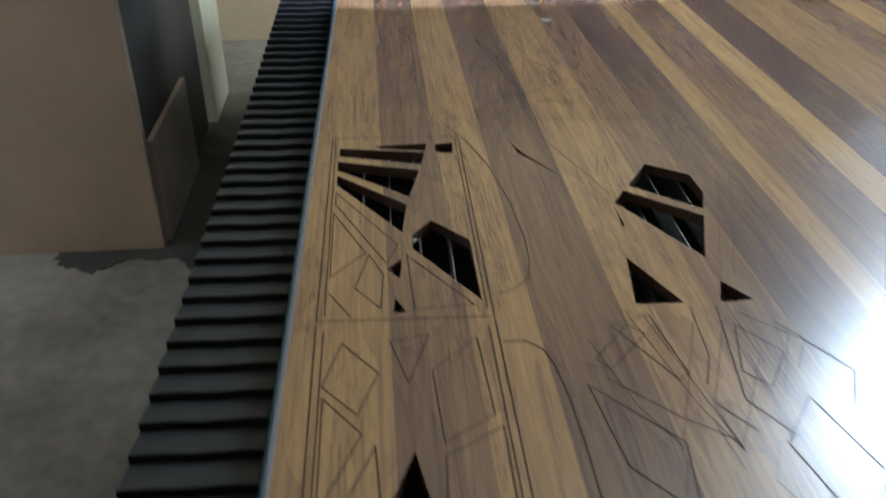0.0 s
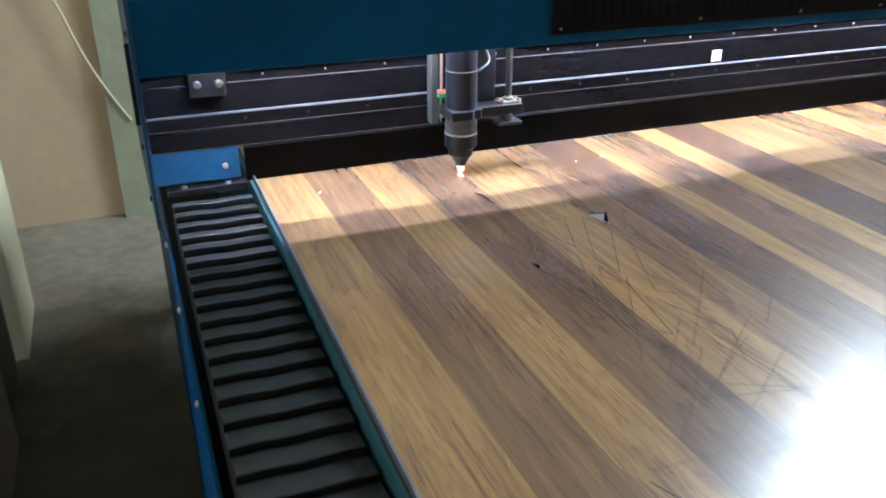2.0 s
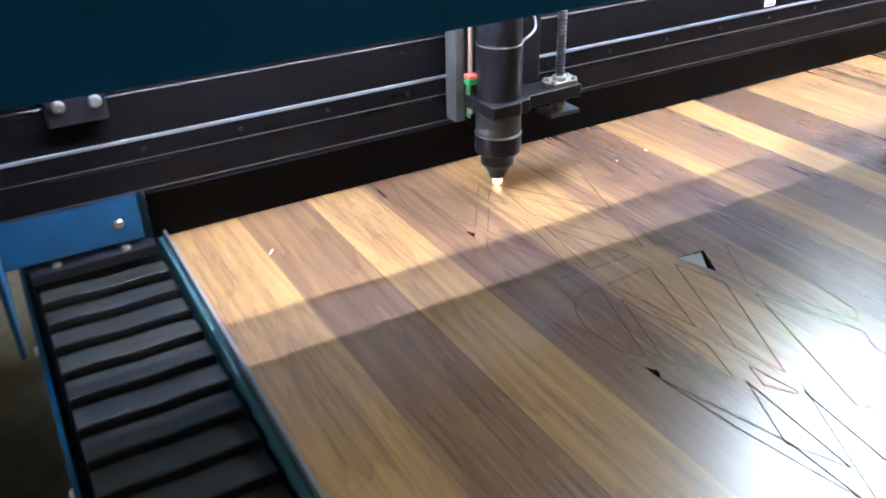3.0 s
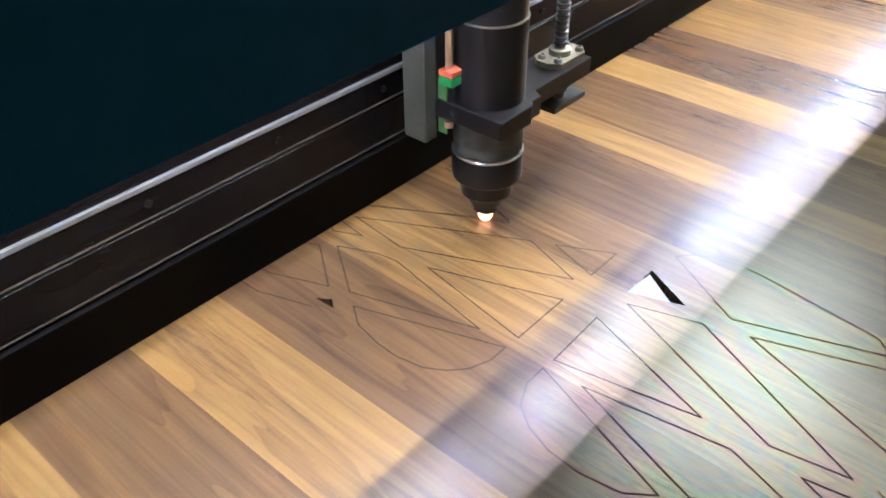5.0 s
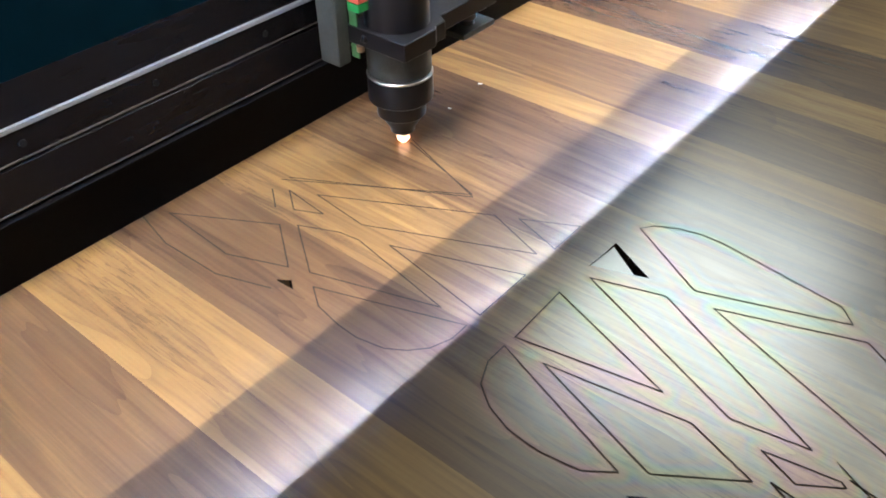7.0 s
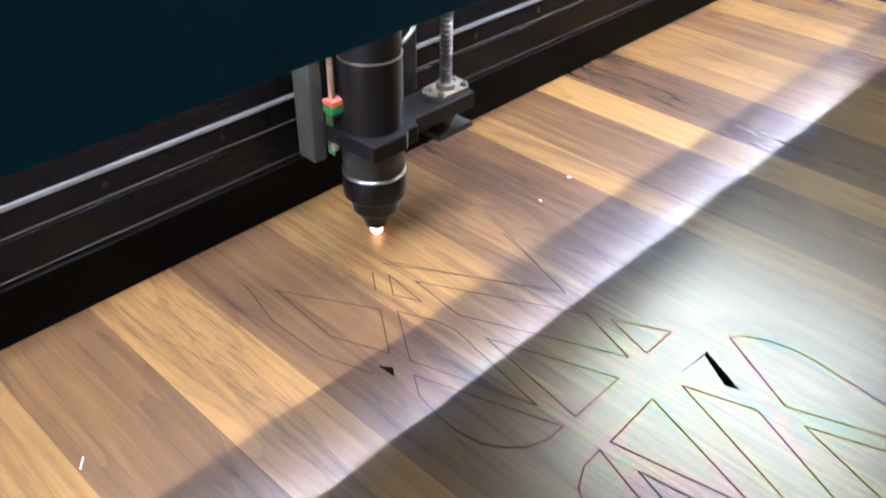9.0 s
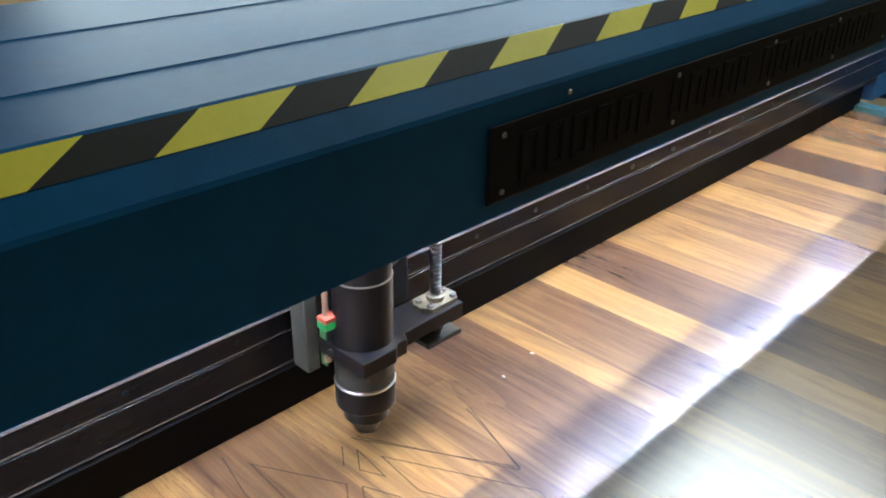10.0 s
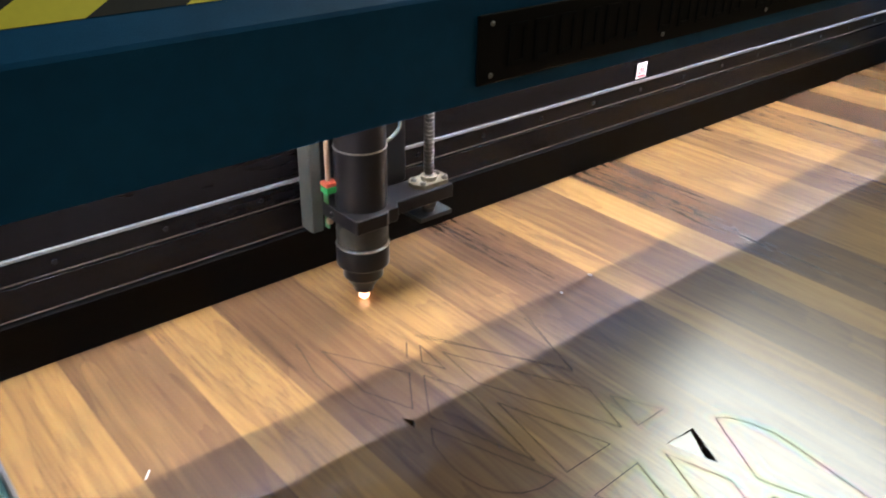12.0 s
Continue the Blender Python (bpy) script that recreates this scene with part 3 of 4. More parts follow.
cut([(0.322, 0.116), (0.308, 0.050), (0.310, -0.020), (0.328, -0.072)], False, 0.0012)
# first ornamental panel: frame lines
cut([(0.010, -0.985), (0.243, -0.992), (0.238, -1.558), (0.006, -1.552)], True, 0.0020)
cut([(0.016, -1.000), (0.016, -1.540)], False, 0.0018)
cut([(0.236, -1.000), (0.231, -1.540)], False, 0.0018)
cut([(0.006, -1.560), (0.006, -2.050)], False, 0.0020)
cut([(0.016, -1.575), (0.014, -2.050)], False, 0.0018)
cut([(0.238, -1.566), (0.236, -2.050)], False, 0.0021)
cut([(0.228, -1.580), (0.226, -2.050)], False, 0.0018)
cut([(0.217, -0.921), (0.255, -1.010), (0.285, -1.120), (0.303, -1.250), (0.309, -1.370), (0.306, -1.430), (0.298, -1.470), (0.275, -1.498), (0.249, -1.508)], False, 0.0018)
cut([(0.242, -1.612), (0.270, -1.612), (0.289, -1.630), (0.298, -1.660), (0.304, -1.720), (0.306, -1.800), (0.305, -2.000)], False, 0.0021)
# crossing ornament inside the panels
cut([(0.022, -1.200), (0.118, -1.372), (0.100, -1.420), (0.022, -1.240)], True, 0.0018)
cut([(0.020, -1.270), (0.070, -1.390), (0.020, -1.450)], True, 0.0018)
cut([(0.075, -1.395), (0.095, -1.450), (0.090, -1.530), (0.055, -1.480)], True, 0.0018)
cut([(0.020, -1.490), (0.050, -1.545)], False, 0.0018)
cut([(0.130, -1.400), (0.215, -1.530), (0.135, -1.535)], True, 0.0018)
cut([(0.040, -1.600), (0.018, -1.680), (0.060, -1.730), (0.085, -1.660)], True, 0.0018)
cut([(0.020, -1.700), (0.065, -1.760), (0.020, -1.870)], True, 0.0018)
cut([(0.100, -1.600), (0.120, -1.680), (0.150, -1.590)], True, 0.0018)
cut([(0.150, -1.660), (0.210, -1.600), (0.215, -1.740), (0.155, -1.780)], True, 0.0018)
cut([(0.080, -1.780), (0.030, -1.900), (0.090, -1.960)], True, 0.0018)
cut([(0.155, -1.800), (0.222, -1.760), (0.220, -1.940), (0.150, -1.880)], True, 0.0018)
# second ornament
cut([(0.440, -1.570), (0.455, -1.690), (0.440, -1.700), (0.385, -1.590)], True, 0.0018)
cut([(0.500, -1.560), (0.490, -1.660), (0.470, -1.710)], False, 0.0018)
cut([(0.535, -1.560), (0.505, -1.740), (0.540, -1.800)], False, 0.0018)
cut([(0.560, -1.575), (0.620, -1.640), (0.590, -1.690)], False, 0.0018)
cut([(0.470, -1.745), (0.500, -1.790)], False, 0.0019)
cut([(0.405, -1.590), (0.350, -1.655), (0.365, -1.675), (0.425, -1.610)], True, 0.0018)
cut([(0.545, -1.600), (0.585, -1.660), (0.545, -1.720), (0.520, -1.690)], True, 0.0018)
cut([(0.600, -1.600), (0.655, -1.700), (0.625, -1.760)], False, 0.0018)
cut([(0.330, -1.700), (0.345, -1.830), (0.400, -1.900), (0.415, -1.800)], True, 0.0018)
cut([(0.525, -1.810), (0.580, -1.740), (0.610, -1.860), (0.550, -1.930)], True, 0.0018)
cut([(0.355, -1.690), (0.420, -1.760), (0.470, -1.800)], False, 0.0018)
cut([(0.395, -1.000), (0.455, -1.180), (0.470, -1.240)], False, 0.0016)
cut([(0.350, -0.930), (0.640, -0.935), (0.655, -0.960), (0.652, -1.060), (0.620, -1.130)], False, 0.0015)
# long crossing cuts of the fan
cut([(0.593, -0.518), (0.424, -0.715)], False, 0.0010)
cut([(0.462, -0.659), (0.500, -0.827)], False, 0.0010)
cut([(0.454, -0.508), (0.340, -0.722)], False, 0.0010)
cut([(0.457, -0.642), (0.343, -0.773)], False, 0.0010)
cut([(0.435, -0.720), (0.323, -0.844)], False, 0.0010)
cut([(0.509, -0.721), (0.345, -0.831)], False, 0.0010)
cut([(0.346, -0.627), (0.343, -0.723)], False, 0.0010)
# ornament between the panels and the head
cut([(0.340, -0.430), (0.375, -0.560), (0.372, -0.640), (0.350, -0.520)], True, 0.0015)
cut([(0.410, -0.480), (0.395, -0.610), (0.372, -0.560)], True, 0.0015)
cut([(0.445, -0.520), (0.418, -0.680), (0.400, -0.660)], False, 0.0015)
cut([(0.600, -0.500), (0.640, -0.620), (0.560, -0.700)], False, 0.0015)
cut([(0.460, -0.600), (0.500, -0.700), (0.470, -0.760)], False, 0.0015)
cut([(0.372, -0.660), (0.400, -0.720)], False, 0.0015)
# far end of the fan, and the ornament beyond the openwork
for a_end, b_end in (((0.548, -0.678), (0.348, -0.837)), ((0.570, -0.738), (0.347, -0.896)), ((0.350, -0.774), (0.523, -0.861)), ((0.340, -0.813), (0.480, -0.845)), ((0.470, -0.700), (0.487, -0.868)), ((0.460, -0.720), (0.500, -0.972))):
    cut([a_end, b_end], False, 0.0011)
cut([(0.227, -0.906), (0.631, -0.923), (0.655, -0.960)], False, 0.0009)
cut([(0.222, -0.948), (0.252, -1.102)], False, 0.0009)
cut([(0.663, -0.945), (0.652, -0.991), (0.584, -1.106)], False, 0.0010)
cut([(0.485, -1.093), (0.468, -1.167), (0.485, -1.173), (0.499, -1.098)], False, 0.0010)
cut([(0.681, -1.166), (0.552, -1.532)], False, 0.0009)
cut([(0.701, -1.167), (0.586, -1.493)], False, 0.0009)
cut([(0.411, -1.559), (0.449, -1.747), (0.474, -1.819), (0.433, -1.574)], True, 0.0009)
cut([(0.498, -1.579), (0.407, -1.813)], False, 0.0009)
cut([(0.552, -1.583), (0.552, -1.664), (0.474, -1.811), (0.465, -1.748), (0.532, -1.594)], True, 0.0009)
cut([(0.622, -1.589), (0.553, -1.736)], False, 0.0009)
cut([(0.349, -1.615), (0.379, -1.741), (0.413, -1.814), (0.390, -1.874)], False, 0.0009)
cut([(0.456, -1.775), (0.464, -1.842)], False, 0.0009)
cut([(0.517, -1.806), (0.490, -1.860), (0.506, -1.897)], False, 0.0009)


def offcut():
    # pale grey base stands for the window's reflection on this laminate piece
    ob = link_mesh("offcut", prism_z([(0, 0), (0.040, -0.002), (0.0128, -0.0375)], 0, 0.003), M_OFFCUT)
    ob.matrix_world = pose(0.5225, -0.2675, -0.0030, 2, 3, 3)
    return tagged(ob, "loose triangular laminate piece tilted in its hole, reflection put into its pale colour", "offcut")


offcut()


def chip(x, y, a, n):
    ob = link_mesh("wood_chip", box(-n / 2, n / 2, -0.0006, 0.0006, 0.0002, 0.0014, 0.0002), M_CHIP)
    ob.matrix_world = pose(x, y, 0, 0, 0, a)
    return tagged(ob, "tiny pale chip lying on the laminated board", "chip", "chips on the board")


chip(0.721, 0.008, 120, 0.005)
chip(0.099, 0.018, 52, 0.012)
chip(0.655, 0.0, 110, 0.0035)

# ---- gantry ----
GX0, GX1 = -0.20, 2.30
RAIL_Y = 0.163


def gantry():
    g = empty("laser_gantry")
    # folded hood of sheet steel
    th = 0.003
    outer = [(0.004, 0.263), (0.004, 0.385), (0.006, 0.3895), (0.038, 0.4325), (0.042, 0.434), (0.510, 0.434), (0.514, 0.43), (0.514, 0.12)]
    inner = [(0.511, 0.12), (0.511, 0.43), (0.508, 0.431), (0.043, 0.431), (0.0405, 0.430), (0.0085, 0.387), (0.007, 0.384), (0.007, 0.263)]
    part("hood", prism_x(outer + inner, GX0, GX1), M_NAVY, g, "dark blue painted folded steel hood")
    for sy in (0.150, 0.330):
        part("roof_seam", prism_x([(sy, 0.4335), (sy + 0.0015, 0.4352), (sy + 0.0045, 0.4352), (sy + 0.006, 0.4335)], GX0, GX1), M_NAVY, g)
    # hazard tape along the sloped fold
    def on_slope(s, lift=0.0006):
        return (0.006 + 0.032 * s - 0.76 * lift, 0.3895 + 0.043 * s + 0.65 * lift)
    x, i = 0.275 - 0.086 * 5, 0
    while x < GX1 - 0.1:
        (ya, za), (yb, zb) = on_slope(0.50), on_slope(1.0)
        bm = bmesh.new()
        lo, hi = x - 0.047, x
        vs = [bm.verts.new(v) for v in ((lo, ya, za), (lo + 0.086, ya, za), (hi + 0.086, yb, zb), (hi, yb, zb))]
        bm.faces.new(vs)
        r = bmesh.ops.extrude_face_region(bm, geom=list(bm.faces))
        bmesh.ops.translate(bm, vec=(0, 0.0003, -0.0003), verts=[v for v in r["geom"] if isinstance(v, bmesh.types.BMVert)])
        bmesh.ops.recalc_face_normals(bm, faces=bm.faces)
        part("tape_stripe", bm, M_TAPEBLACK if i % 2 == 0 else M_YELLOW, g, "black tape stripe" if i % 2 == 0 else "yellow tape stripe")
        x += 0.086
        i += 1
    # name plate: plain blocks stand for the lettering
    plate = part("name_plate", box(0.553, 1.621, 0.0, 0.004, 0.281, 0.362, 0.002), M_PLATE, g, "black plate with dark raised lettering blocks")
    px = 0.60
    for n_block in (6, 5, 10):
        for k in range(n_block):
            w = 0.030
            block = box(px, px + 0.007, -0.0014, 0.0004, 0.297, 0.347, 0.0006)
            box(px + w - 0.007, px + w, -0.0014, 0.0004, 0.297, 0.347, 0.0006, block)
            box(px + 0.007, px + w - 0.007, -0.0014, 0.0004, 0.340, 0.347, 0.0006, block)
            box(px + 0.007, px + w - 0.007, -0.0014, 0.0004, 0.297, 0.304, 0.0006, block)
            part("relief_block", block, M_LETTER, plate)
            px += 0.0425
        px += 0.028
    for sx in (0.573, 0.895, 1.155, 1.38, 1.601):
        for sz in (0.2915, 0.351):
            bolt("plate_screw", (sx, 0.0, sz), (0, -1, 0), 0.0032, 0.002, M_GREYPLATE, plate)
    bolt("hood_screw", (0.68, 0.004, 0.372), (0, -1, 0), 0.003, 0.0015, M_STEEL, g)
    # beam: extruded profile with slots
    y = RAIL_Y
    sec = [(y + 0.006, 0.079), (y, 0.083), (y, 0.1185), (y + 0.002, 0.1200), (y + 0.002, 0.1215), (y, 0.123), (y, 0.1475), (y + 0.0025, 0.1495), (y + 0.0025, 0.205), (y + 0.0045, 0.207), (y + 0.0045, 0.226), (y, 0.228), (y, 0.300), (y + 0.10, 0.300), (y + 0.10, 0.079)]
    part("beam", prism_x(sec, GX0 + 0.006, GX1 - 0.006), M_RAIL, g, "black anodised aluminium beam with long slots")
    # paler than the beam: the LED light on the groove edges is in the colour
    part("slot_edge", box(GX0 + 0.006, GX1 - 0.006, y - 0.0012, y + 0.004, 0.1472, 0.1512, 0.0006), M_ALU, g, "aluminium slot edge, paler for the LED light on it")
    part("slot_edge", box(-0.040, GX1 - 0.006, y - 0.0012, y + 0.003, 0.2270, 0.2310, 0.0006), M_ALU, g, "aluminium slot edge, paler for the LED light on it")
    # highlights along the beam's edges, drawn as paler brown bars
    part("beam_lip", box(GX0 + 0.006, GX1 - 0.006, y - 0.0008, y + 0.003, 0.0815, 0.0832, 0.0004), M_LIP, g, "lower beam edge bar, coloured as its highlight")
    part("beam_lip", box(GX0 + 0.006, GX1 - 0.006, y - 0.0008, y + 0.003, 0.1222, 0.1236, 0.0004), M_LIP, g, "beam ridge bar, coloured as its highlight")
    part("beam_lip", box(-0.040, GX1 - 0.006, y + 0.0010, y + 0.0052, 0.2052, 0.2066, 0.0004), M_LIP, g, "beam ridge bar, coloured as its highlight")
    hole = bmesh.new()
    cyl((0, 0, 0), (0, -0.0012, 0), 0.0032, 12, hole)
    h0 = part("rail_screw", hole, M_PLATE, g)
    xs = [-0.013 + 0.1222 * i for i in range(19)]
    h0.location = (xs[0], y, 0.135)
    for xx in xs[1:]:
        o = new("rail_screw", h0.data)
        o.parent, o.location = g, (xx, y, 0.135)
    for xx in xs:
        bolt("rail_bolt", (xx + 0.04, y + 0.0045, 0.217), (0, -1, 0), 0.0019, 0.0015, M_STEEL, g)
    # dark skirt behind the head
    part("skirt", box(GX0 + 0.18, GX1 - 0.14, 0.186, 0.190, 0.0008, 0.0765), M_SKIRT, g, "black sheet metal skirt")
    # ledge added ahead of the beam to shade a strip of the board
    part("shading_lip", box(GX0 + 0.18, GX1 - 0.14, 0.158, 0.19, 0.0765, 0.0782), M_SKIRT, g)
    # bolt block at the end stop
    blk = part("stop_block", box(-0.112, -0.046, y - 0.014, y, 0.186, 0.232, 0.002), M_BLACK, g, "black stop block")
    for bx in (-0.098, -0.058):
        bolt("cap_bolt", (bx, y - 0.014, 0.210), (0, -1, 0), 0.008, 0.006, M_STEEL, blk)
    # end plates and carriages
    for x0, name in ((GX0 - 0.006, "end_plate"), (GX1, "end_plate")):
        part(name, box(x0, x0 + 0.006, 0.0, 0.514, -0.005, 0.43, 0.001), M_CARRIAGE, g, "blue painted end plate")
    for k in range(4):
        bolt("end_screw", (GX0 - 0.006, 0.10, 0.02 + 0.1 * k), (-1, 0, 0), 0.006, 0.004, M_BLACK, g)
    part("carriage_block", box(GX0, -0.034, 0.163, 0.30, 0.018, 0.086, 0.002), M_CARRIAGE, g, "blue painted carriage block")
    part("carriage_block", box(2.17, GX1, 0.163, 0.30, 0.018, 0.086, 0.002), M_CARRIAGE, g, "blue painted carriage block")
    part("edge_bar", box(GX0 - 0.014, GX0 - 0.006, 0.06, 0.068, 0.17, 0.31, 0.001), M_BLACK, g)
    bolt("carriage_screw", (-0.062, 0.163, 0.045), (0, -1, 0), 0.006, 0.003, M_COPPER, g)
    # bellows end plate with its screws
    ep = part("bellows_flange", box(-0.175, -0.024, 0.150, 0.175, -0.004, 0.010, 0.002), M_BLACK, g, "black bellows flange")
    for bx in (-0.143, -0.060):
        bolt("flange_screw", (bx, 0.162, 0.010), (0, 0, 1), 0.006, 0.004, M_STEEL, ep)
    # two LED strips under the hood
    for ly, lz, glowing in ((0.038, 0.389, M_LED), (0.096, 0.417, M_LED_REAR)):
        bm = bmesh.new()
        for k in range(37):
            box(-0.12 + 0.06 * k, -0.0605 + 0.06 * k, ly - 0.0005, ly + 0.0005, lz - 0.0005, lz + 0.0005, bm=bm)
        part("led_strip", bm, glowing, g, "white LED strip under the hood")
    # warning sticker
    st = part("sticker", box(1.070, 1.096, y - 0.0006, y + 0.0002, 0.156, 0.182), M_STICKER, g, "white sticker with a red warning print")
    def upright(pts, name):
        """A flat red shape of the print, from (x, z) points."""
        bm = bmesh.new()
        front = [bm.verts.new((x, y - 0.0010, z)) for x, z in pts]
        back = [bm.verts.new((x, y - 0.0004, z)) for x, z in pts]
        bm.faces.new(front)
        bm.faces.new(back[::-1])
        for i in range(len(pts)):
            j = (i + 1) % len(pts)
            bm.faces.new((front[i], back[i], back[j], front[j]))
        bmesh.ops.recalc_face_normals(bm, faces=bm.faces)
        part(name, bm, M_STICKRED, st)
    upright([(1.0735, 0.1635), (1.0925, 0.1635), (1.0900, 0.1650), (1.0760, 0.1650)], "triangle_side")
    upright([(1.0735, 0.1635), (1.0760, 0.1650), (1.0830, 0.1772), (1.0830, 0.1800)], "triangle_side")
    upright([(1.0925, 0.1635), (1.0830, 0.1800), (1.0830, 0.1772), (1.0900, 0.1650)], "triangle_side")
    upright([(1.0815, 0.1665), (1.0845, 0.1665), (1.0855, 0.1700), (1.0830, 0.1740), (1.0805, 0.1700)], "symbol")
    upright([(1.0725, 0.1578), (1.0935, 0.1578), (1.0935, 0.1610), (1.0725, 0.1610)], "caption_bar")
    return tagged(g, "dark blue laser gantry bridge with yellow-black tape over the board", "laser gantry")


GANTRY = gantry()


def laser_head():
    """Head tube on the gantry's carriage; its own x=0, y=0 is the tube's axis, z=0 the board."""
    tube_bm = lathe([(0.031, 0.36), (0.031, 0.2125), (0.0318, 0.212), (0.0318, 0.0865), (0.0285, 0.0855), (0.0285, 0.084)], 48)
    h = part("laser_head", tube_bm, M_BLACK, GANTRY, "black anodised laser head tube", True)
    part("sleeve", lathe([(0.0322, 0.1185), (0.0322, 0.098), (0.0318, 0.0965), (0.0322, 0.095), (0.0322, 0.0870)], 48), M_WORN, h, "worn grey lens sleeve", True)
    part("ring", lathe([(0.0321, 0.2125), (0.0323, 0.2118), (0.0321, 0.2110)], 48), M_STEEL, h, "thin bright ring", True)
    part("neck_ring", lathe([(0.0325, 0.0852), (0.0334, 0.0845), (0.0334, 0.0833), (0.0325, 0.0824)], 48), M_STEEL, h, "thin bright ring", True)
    part("lens_cap", lathe([(0.0320, 0.0828), (0.0330, 0.081), (0.0330, 0.057), (0.0315, 0.0555), (0.0250, 0.0545), (0.0250, 0.038), (0.0235, 0.0365)], 48), M_BLACK, h, "", True)
    part("nozzle", lathe([(0.0220, 0.037), (0.0205, 0.033), (0.0130, 0.021), (0.0125, 0.0165), (0.0070, 0.0135), (0.0070, 0.0115), (0.0, 0.0115)], 40), M_BLACK, h, "", True)
    part("nozzle_edge", lathe([(0.0078, 0.0138), (0.0082, 0.0130), (0.0078, 0.0118)], 32), M_STEEL, h, "", True)
    # clamp plate round the tube, running to the lead screw
    outline = [(-0.036, 0.034), (-0.036, -0.042), (0.008, -0.042), (0.014, -0.037), (0.028, -0.037), (0.034, -0.026), (0.126, -0.025), (0.126, 0.018), (0.045, 0.020), (0.038, 0.034)]
    block = prism_z(outline, 0.119, 0.137)
    bmesh.ops.bevel(block, geom=list(block.edges), offset=0.0008, segments=1, affect="EDGES")
    cl = part("clamp", block, M_BLACK, h, "black clamp plate")
    bolt("clamp_screw", (-0.036, 0.010, 0.128), (-1, 0, 0), 0.004, 0.003, M_BLACK, cl)
    # lead screw with threads
    thread = bmesh.new()
    prof = []
    z = 0.36
    while z > 0.142:
        prof += [(0.0066, z), (0.0066, z - 0.0022), (0.0050, z - 0.0030), (0.0050, z - 0.0046)]
        z -= 0.0054
    lathe(prof, 16, 0.102, -0.004, thread)
    part("lead_screw", thread, M_SCREW, h, "threaded steel lead screw")
    fl = part("flange_nut", prism_z([(0.075, -0.009), (0.083, -0.020), (0.121, -0.020), (0.129, -0.009), (0.129, 0.003), (0.121, 0.012), (0.083, 0.012), (0.075, 0.003)], 0.137, 0.1425), M_FLANGE, h, "oily metal flange nut")
    part("nut_collar", lathe([(0.0085, 0.149), (0.0105, 0.148), (0.0105, 0.1425)], 24, 0.102, -0.004), M_FLANGE, fl, "", True)
    for dx, dy in ((-0.019, 0.007), (0.019, 0.007), (-0.017, -0.010), (0.018, -0.010)):
        bolt("nut_screw", (0.102 + dx, -0.004 + dy, 0.1425), (0, 0, 1), 0.0042, 0.004, M_GREYPLATE, fl)
    part("screw_shaft", cyl((0.102, -0.004, 0.119), (0.102, -0.004, 0.100), 0.006, 16), M_BLACK, h)
    fp = part("foot_plate", box(0.076, 0.128, -0.021, 0.013, 0.093, 0.099, 0.0008), M_SIDEBAR, h, "small grey metal foot plate")
    part("shaft_collar", lathe([(0.0095, 0.112), (0.0105, 0.1115), (0.0105, 0.106), (0.0080, 0.104), (0.0080, 0.099)], 24, 0.102, -0.004), M_SCREW, h, "", True)
    bolt("foot_screw", (0.119, 0.006, 0.099), (0, 0, 1), 0.003, 0.003, M_STEEL, fp)
    # carriage plates behind the tube
    part("side_bar", box(-0.052, -0.036, 0.030, 0.056, 0.098, 0.330, 0.002), M_SIDEBAR, h, "grey metal side bar")
    part("carriage_plate", box(-0.036, 0.088, 0.056, 0.070, 0.110, 0.330, 0.002), M_BLACK, h)
    part("cover_plate", box(0.038, 0.085, 0.022, 0.028, 0.137, 0.330, 0.002), M_BLACK, h)
    pcb = part("sensor_board", box(-0.0345, -0.0330, 0.020, 0.030, 0.104, 0.156), M_PCB, h, "green circuit board")
    part("terminal", box(-0.044, -0.027, 0.006, 0.021, 0.157, 0.165, 0.0006), M_GREEN, pcb, "green terminal")
    part("terminal_top", box(-0.044, -0.027, 0.006, 0.021, 0.1655, 0.1705, 0.0006), M_RED, pcb, "red terminal top")
    part("guide_rod", cyl((-0.036, 0.016, 0.1705), (-0.036, 0.016, 0.33), 0.0032, 16), M_COPPER, h, "copper-coloured rod")
    part("sensor_pin", cyl((-0.036, 0.016, 0.120), (-0.036, 0.016, 0.114), 0.004, 12), M_COPPER, h)
    tube("air_hose", [(0.030, 0.012, 0.30), (0.055, 0.005, 0.245), (0.062, 0.0, 0.225), (0.050, -0.004, 0.214), (0.034, 0.0, 0.205)], 0.0024, M_HOSE, h)
    tube("thin_cable", [(0.033, 0.004, 0.34), (0.036, 0.004, 0.26), (0.0355, 0.006, 0.19), (0.030, 0.012, 0.150)], 0.0018, M_BLACK, h)
    spark = part("spark", lathe([(0.0, 0.0135), (0.0040, 0.0126), (0.0062, 0.0104), (0.0068, 0.0076), (0.0060, 0.0046), (0.0036, 0.0020), (0.0, 0.0008)], 24), M_SPARK, h, "bright orange-white cutting spark", True)
    return h, spark


HEAD, SPARK = laser_head()
# times at which the beam is off and the flame draws back into the nozzle
BEAM_OFF = ((2.36, 2.95), (9.90, 10.42))

# ---- bellows over the left guide ----
FOLDS, BELLOWS_END = 44, -2.05


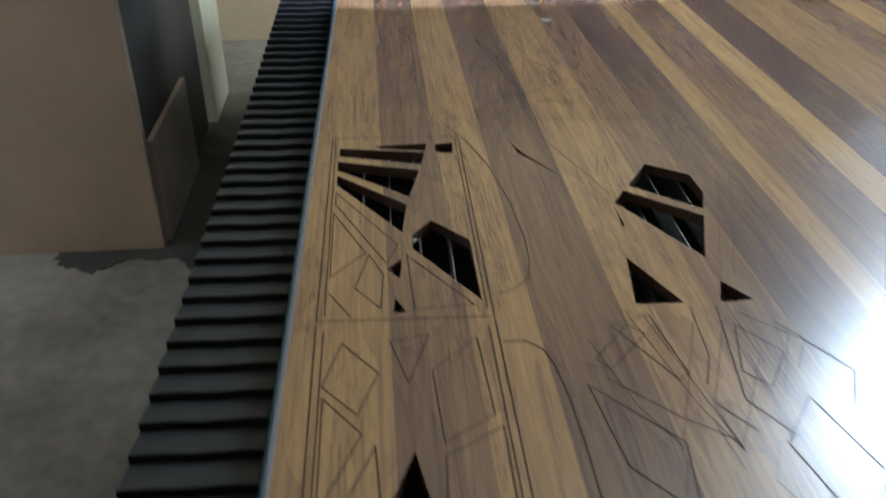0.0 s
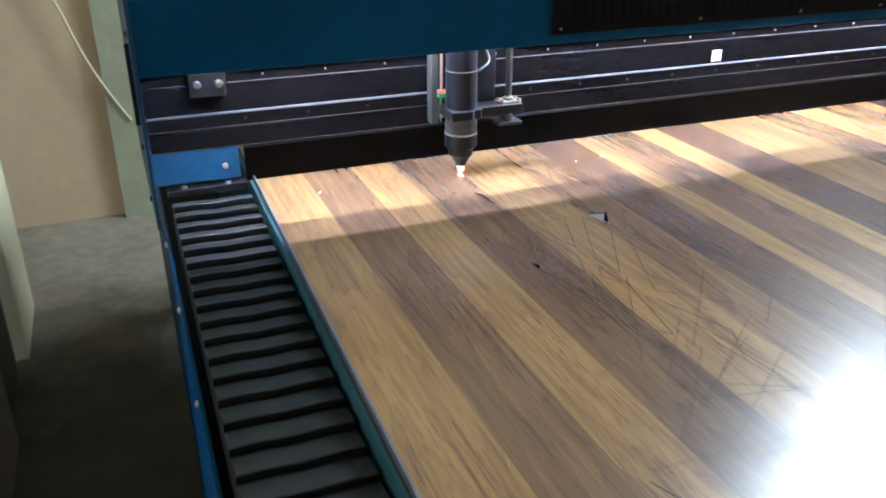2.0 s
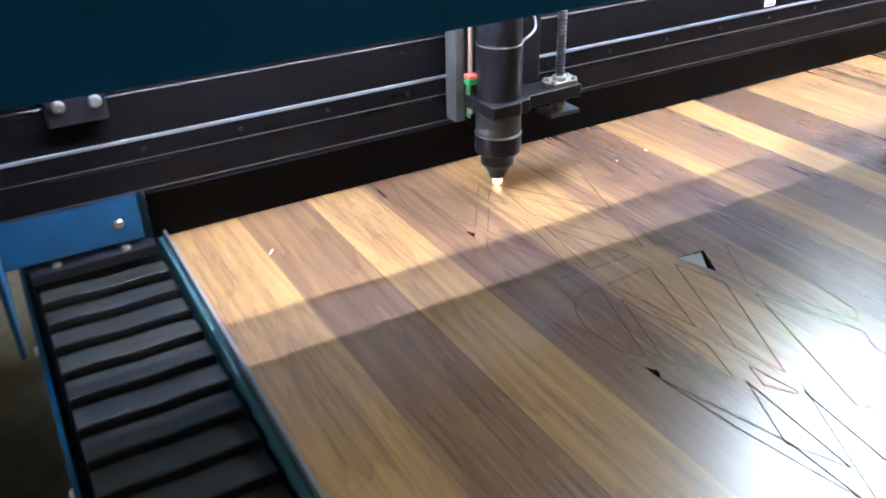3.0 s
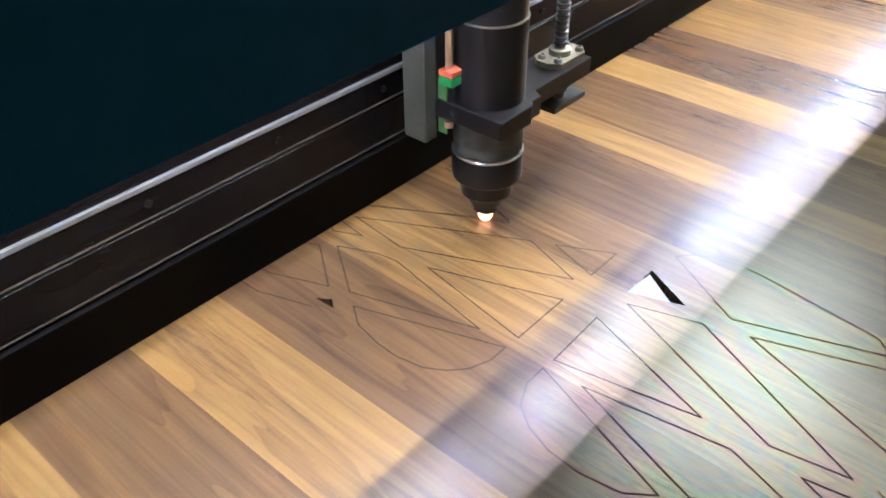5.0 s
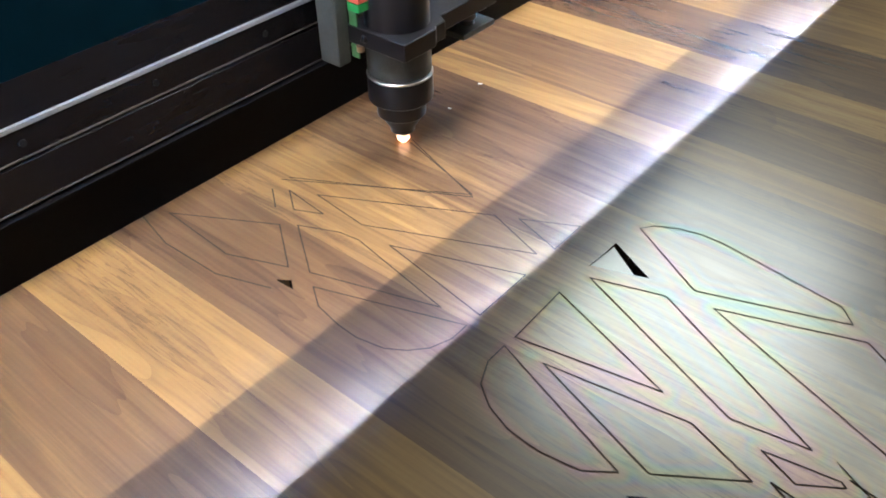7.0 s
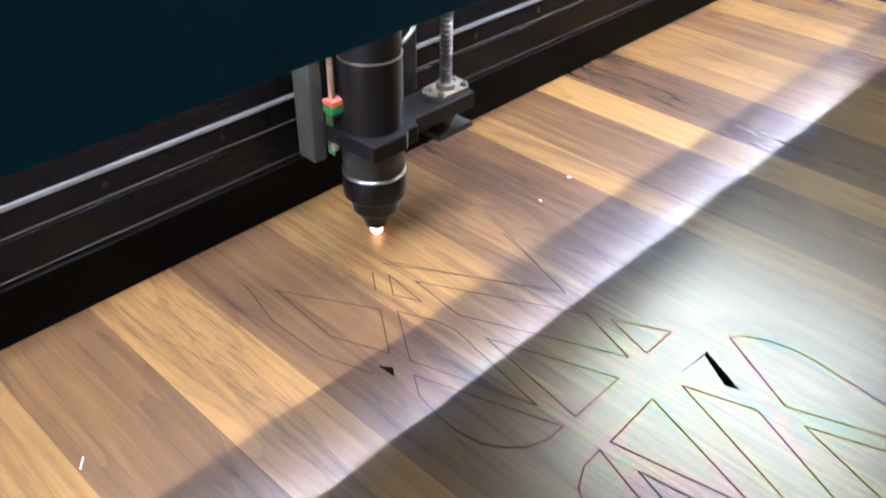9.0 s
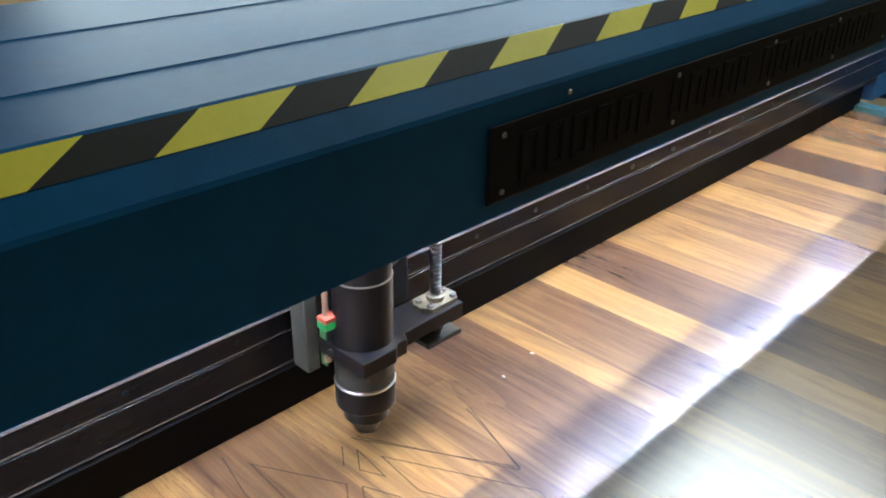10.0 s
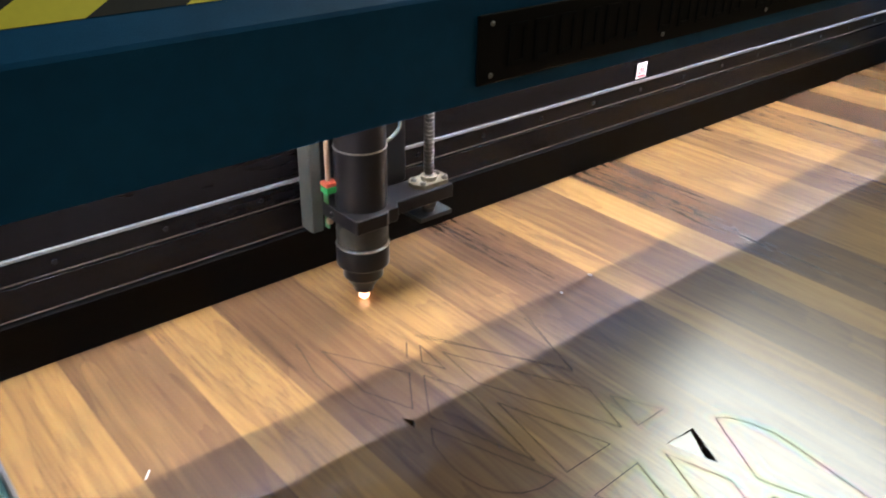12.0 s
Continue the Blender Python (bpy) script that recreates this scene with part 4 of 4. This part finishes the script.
def bellows():
    b = empty("bellows", pose(0.004, 0, -0.001, 0, 0, BED_TURN))
    pitch = (0.155 - BELLOWS_END) / FOLDS
    # one pleat: a sloped leaf with a sharp overhanging ridge, and its skirts down both sides
    bm = bmesh.new()
    x0, x1 = -0.176, -0.026
    prof = [(0.0050, -0.075), (0.0046, -0.020), (0.0008, -0.0016), (0.0004, -0.0004), (0.0010, 0.0), (0.0018, -0.0002), (0.024, -0.0042), (0.0480, -0.0110), (0.0488, -0.030), (0.0500, -0.052), (0.050, -0.075)]
    k = pitch / 0.0500
    cols = [(x0 - 0.001, 0.0), (x0, 0.98), (x0 + 0.002, 1.0), (x0 + 0.035, 1.012), ((x0 + x1) / 2, 0.985), (x1 - 0.03, 1.01), (x1 - 0.002, 1.0), (x1, 0.98), (x1 + 0.001, 0.0)]
    grid = [[bm.verts.new((x, y * k, -0.075 + (z + 0.075) * f)) for y, z in prof] for x, f in cols]
    for a, c in zip(grid, grid[1:]):
        for i in range(len(prof) - 1):
            bm.faces.new((a[i], c[i], c[i + 1], a[i + 1]))
        bm.faces.new((a[-1], c[-1], c[0], a[0]))
    bm.faces.new(grid[0])
    bm.faces.new(grid[-1][::-1])
    bmesh.ops.recalc_face_normals(bm, faces=bm.faces)
    first = part("pleat", bm, M_BELLOWS, b)
    pleats = [first]
    for i in range(1, FOLDS):
        o = new("pleat", first.data)
        o.parent = b
        pleats.append(o)
    tagged(b, "black pleated fabric bellows beside the board", "bellows")
    return pleats


PLEATS = bellows()

# ---- cable on the far wall ----
tagged(tube("hanging_cable", [(-0.62, 2.2, 0.62), (-0.49, 2.2, 0.27), (-0.409, 2.2, 0.089), (-0.355, 2.2, -0.09), (-0.321, 2.2, -0.182), (-0.255, 2.2, -0.32), (-0.199, 2.2, -0.415)], 0.006, M_CABLE), "thin yellowed cable hanging by the wall", "cable")


def motions():
    walk(GANTRY, [(t, pose(0, gy, 0)) for t, gy, hx in GANTRY_PATH])
    lit = [(0.0, 0.0)]
    for off, on in BEAM_OFF:
        lit += [(off - 0.04, 0.0), (off, 0.013), (on, 0.013), (on + 0.04, 0.0)]
    walk(SPARK, [(t, pose(0, 0, up)) for t, up in lit + [(12.0, 0.0)]])
    walk(HEAD, [(t, pose(hx, 0.081, 0)) for t, gy, hx in GANTRY_PATH])
    for i, p in enumerate(PLEATS):
        f = i / FOLDS
        walk(p, [(t, pose(0.0, BELLOWS_END + (0.155 + gy - BELLOWS_END) * f, -0.004 - 0.020 * min(1.0, (1.0 - f) * 2.5))) for t, gy, hx in GANTRY_PATH])


motions()
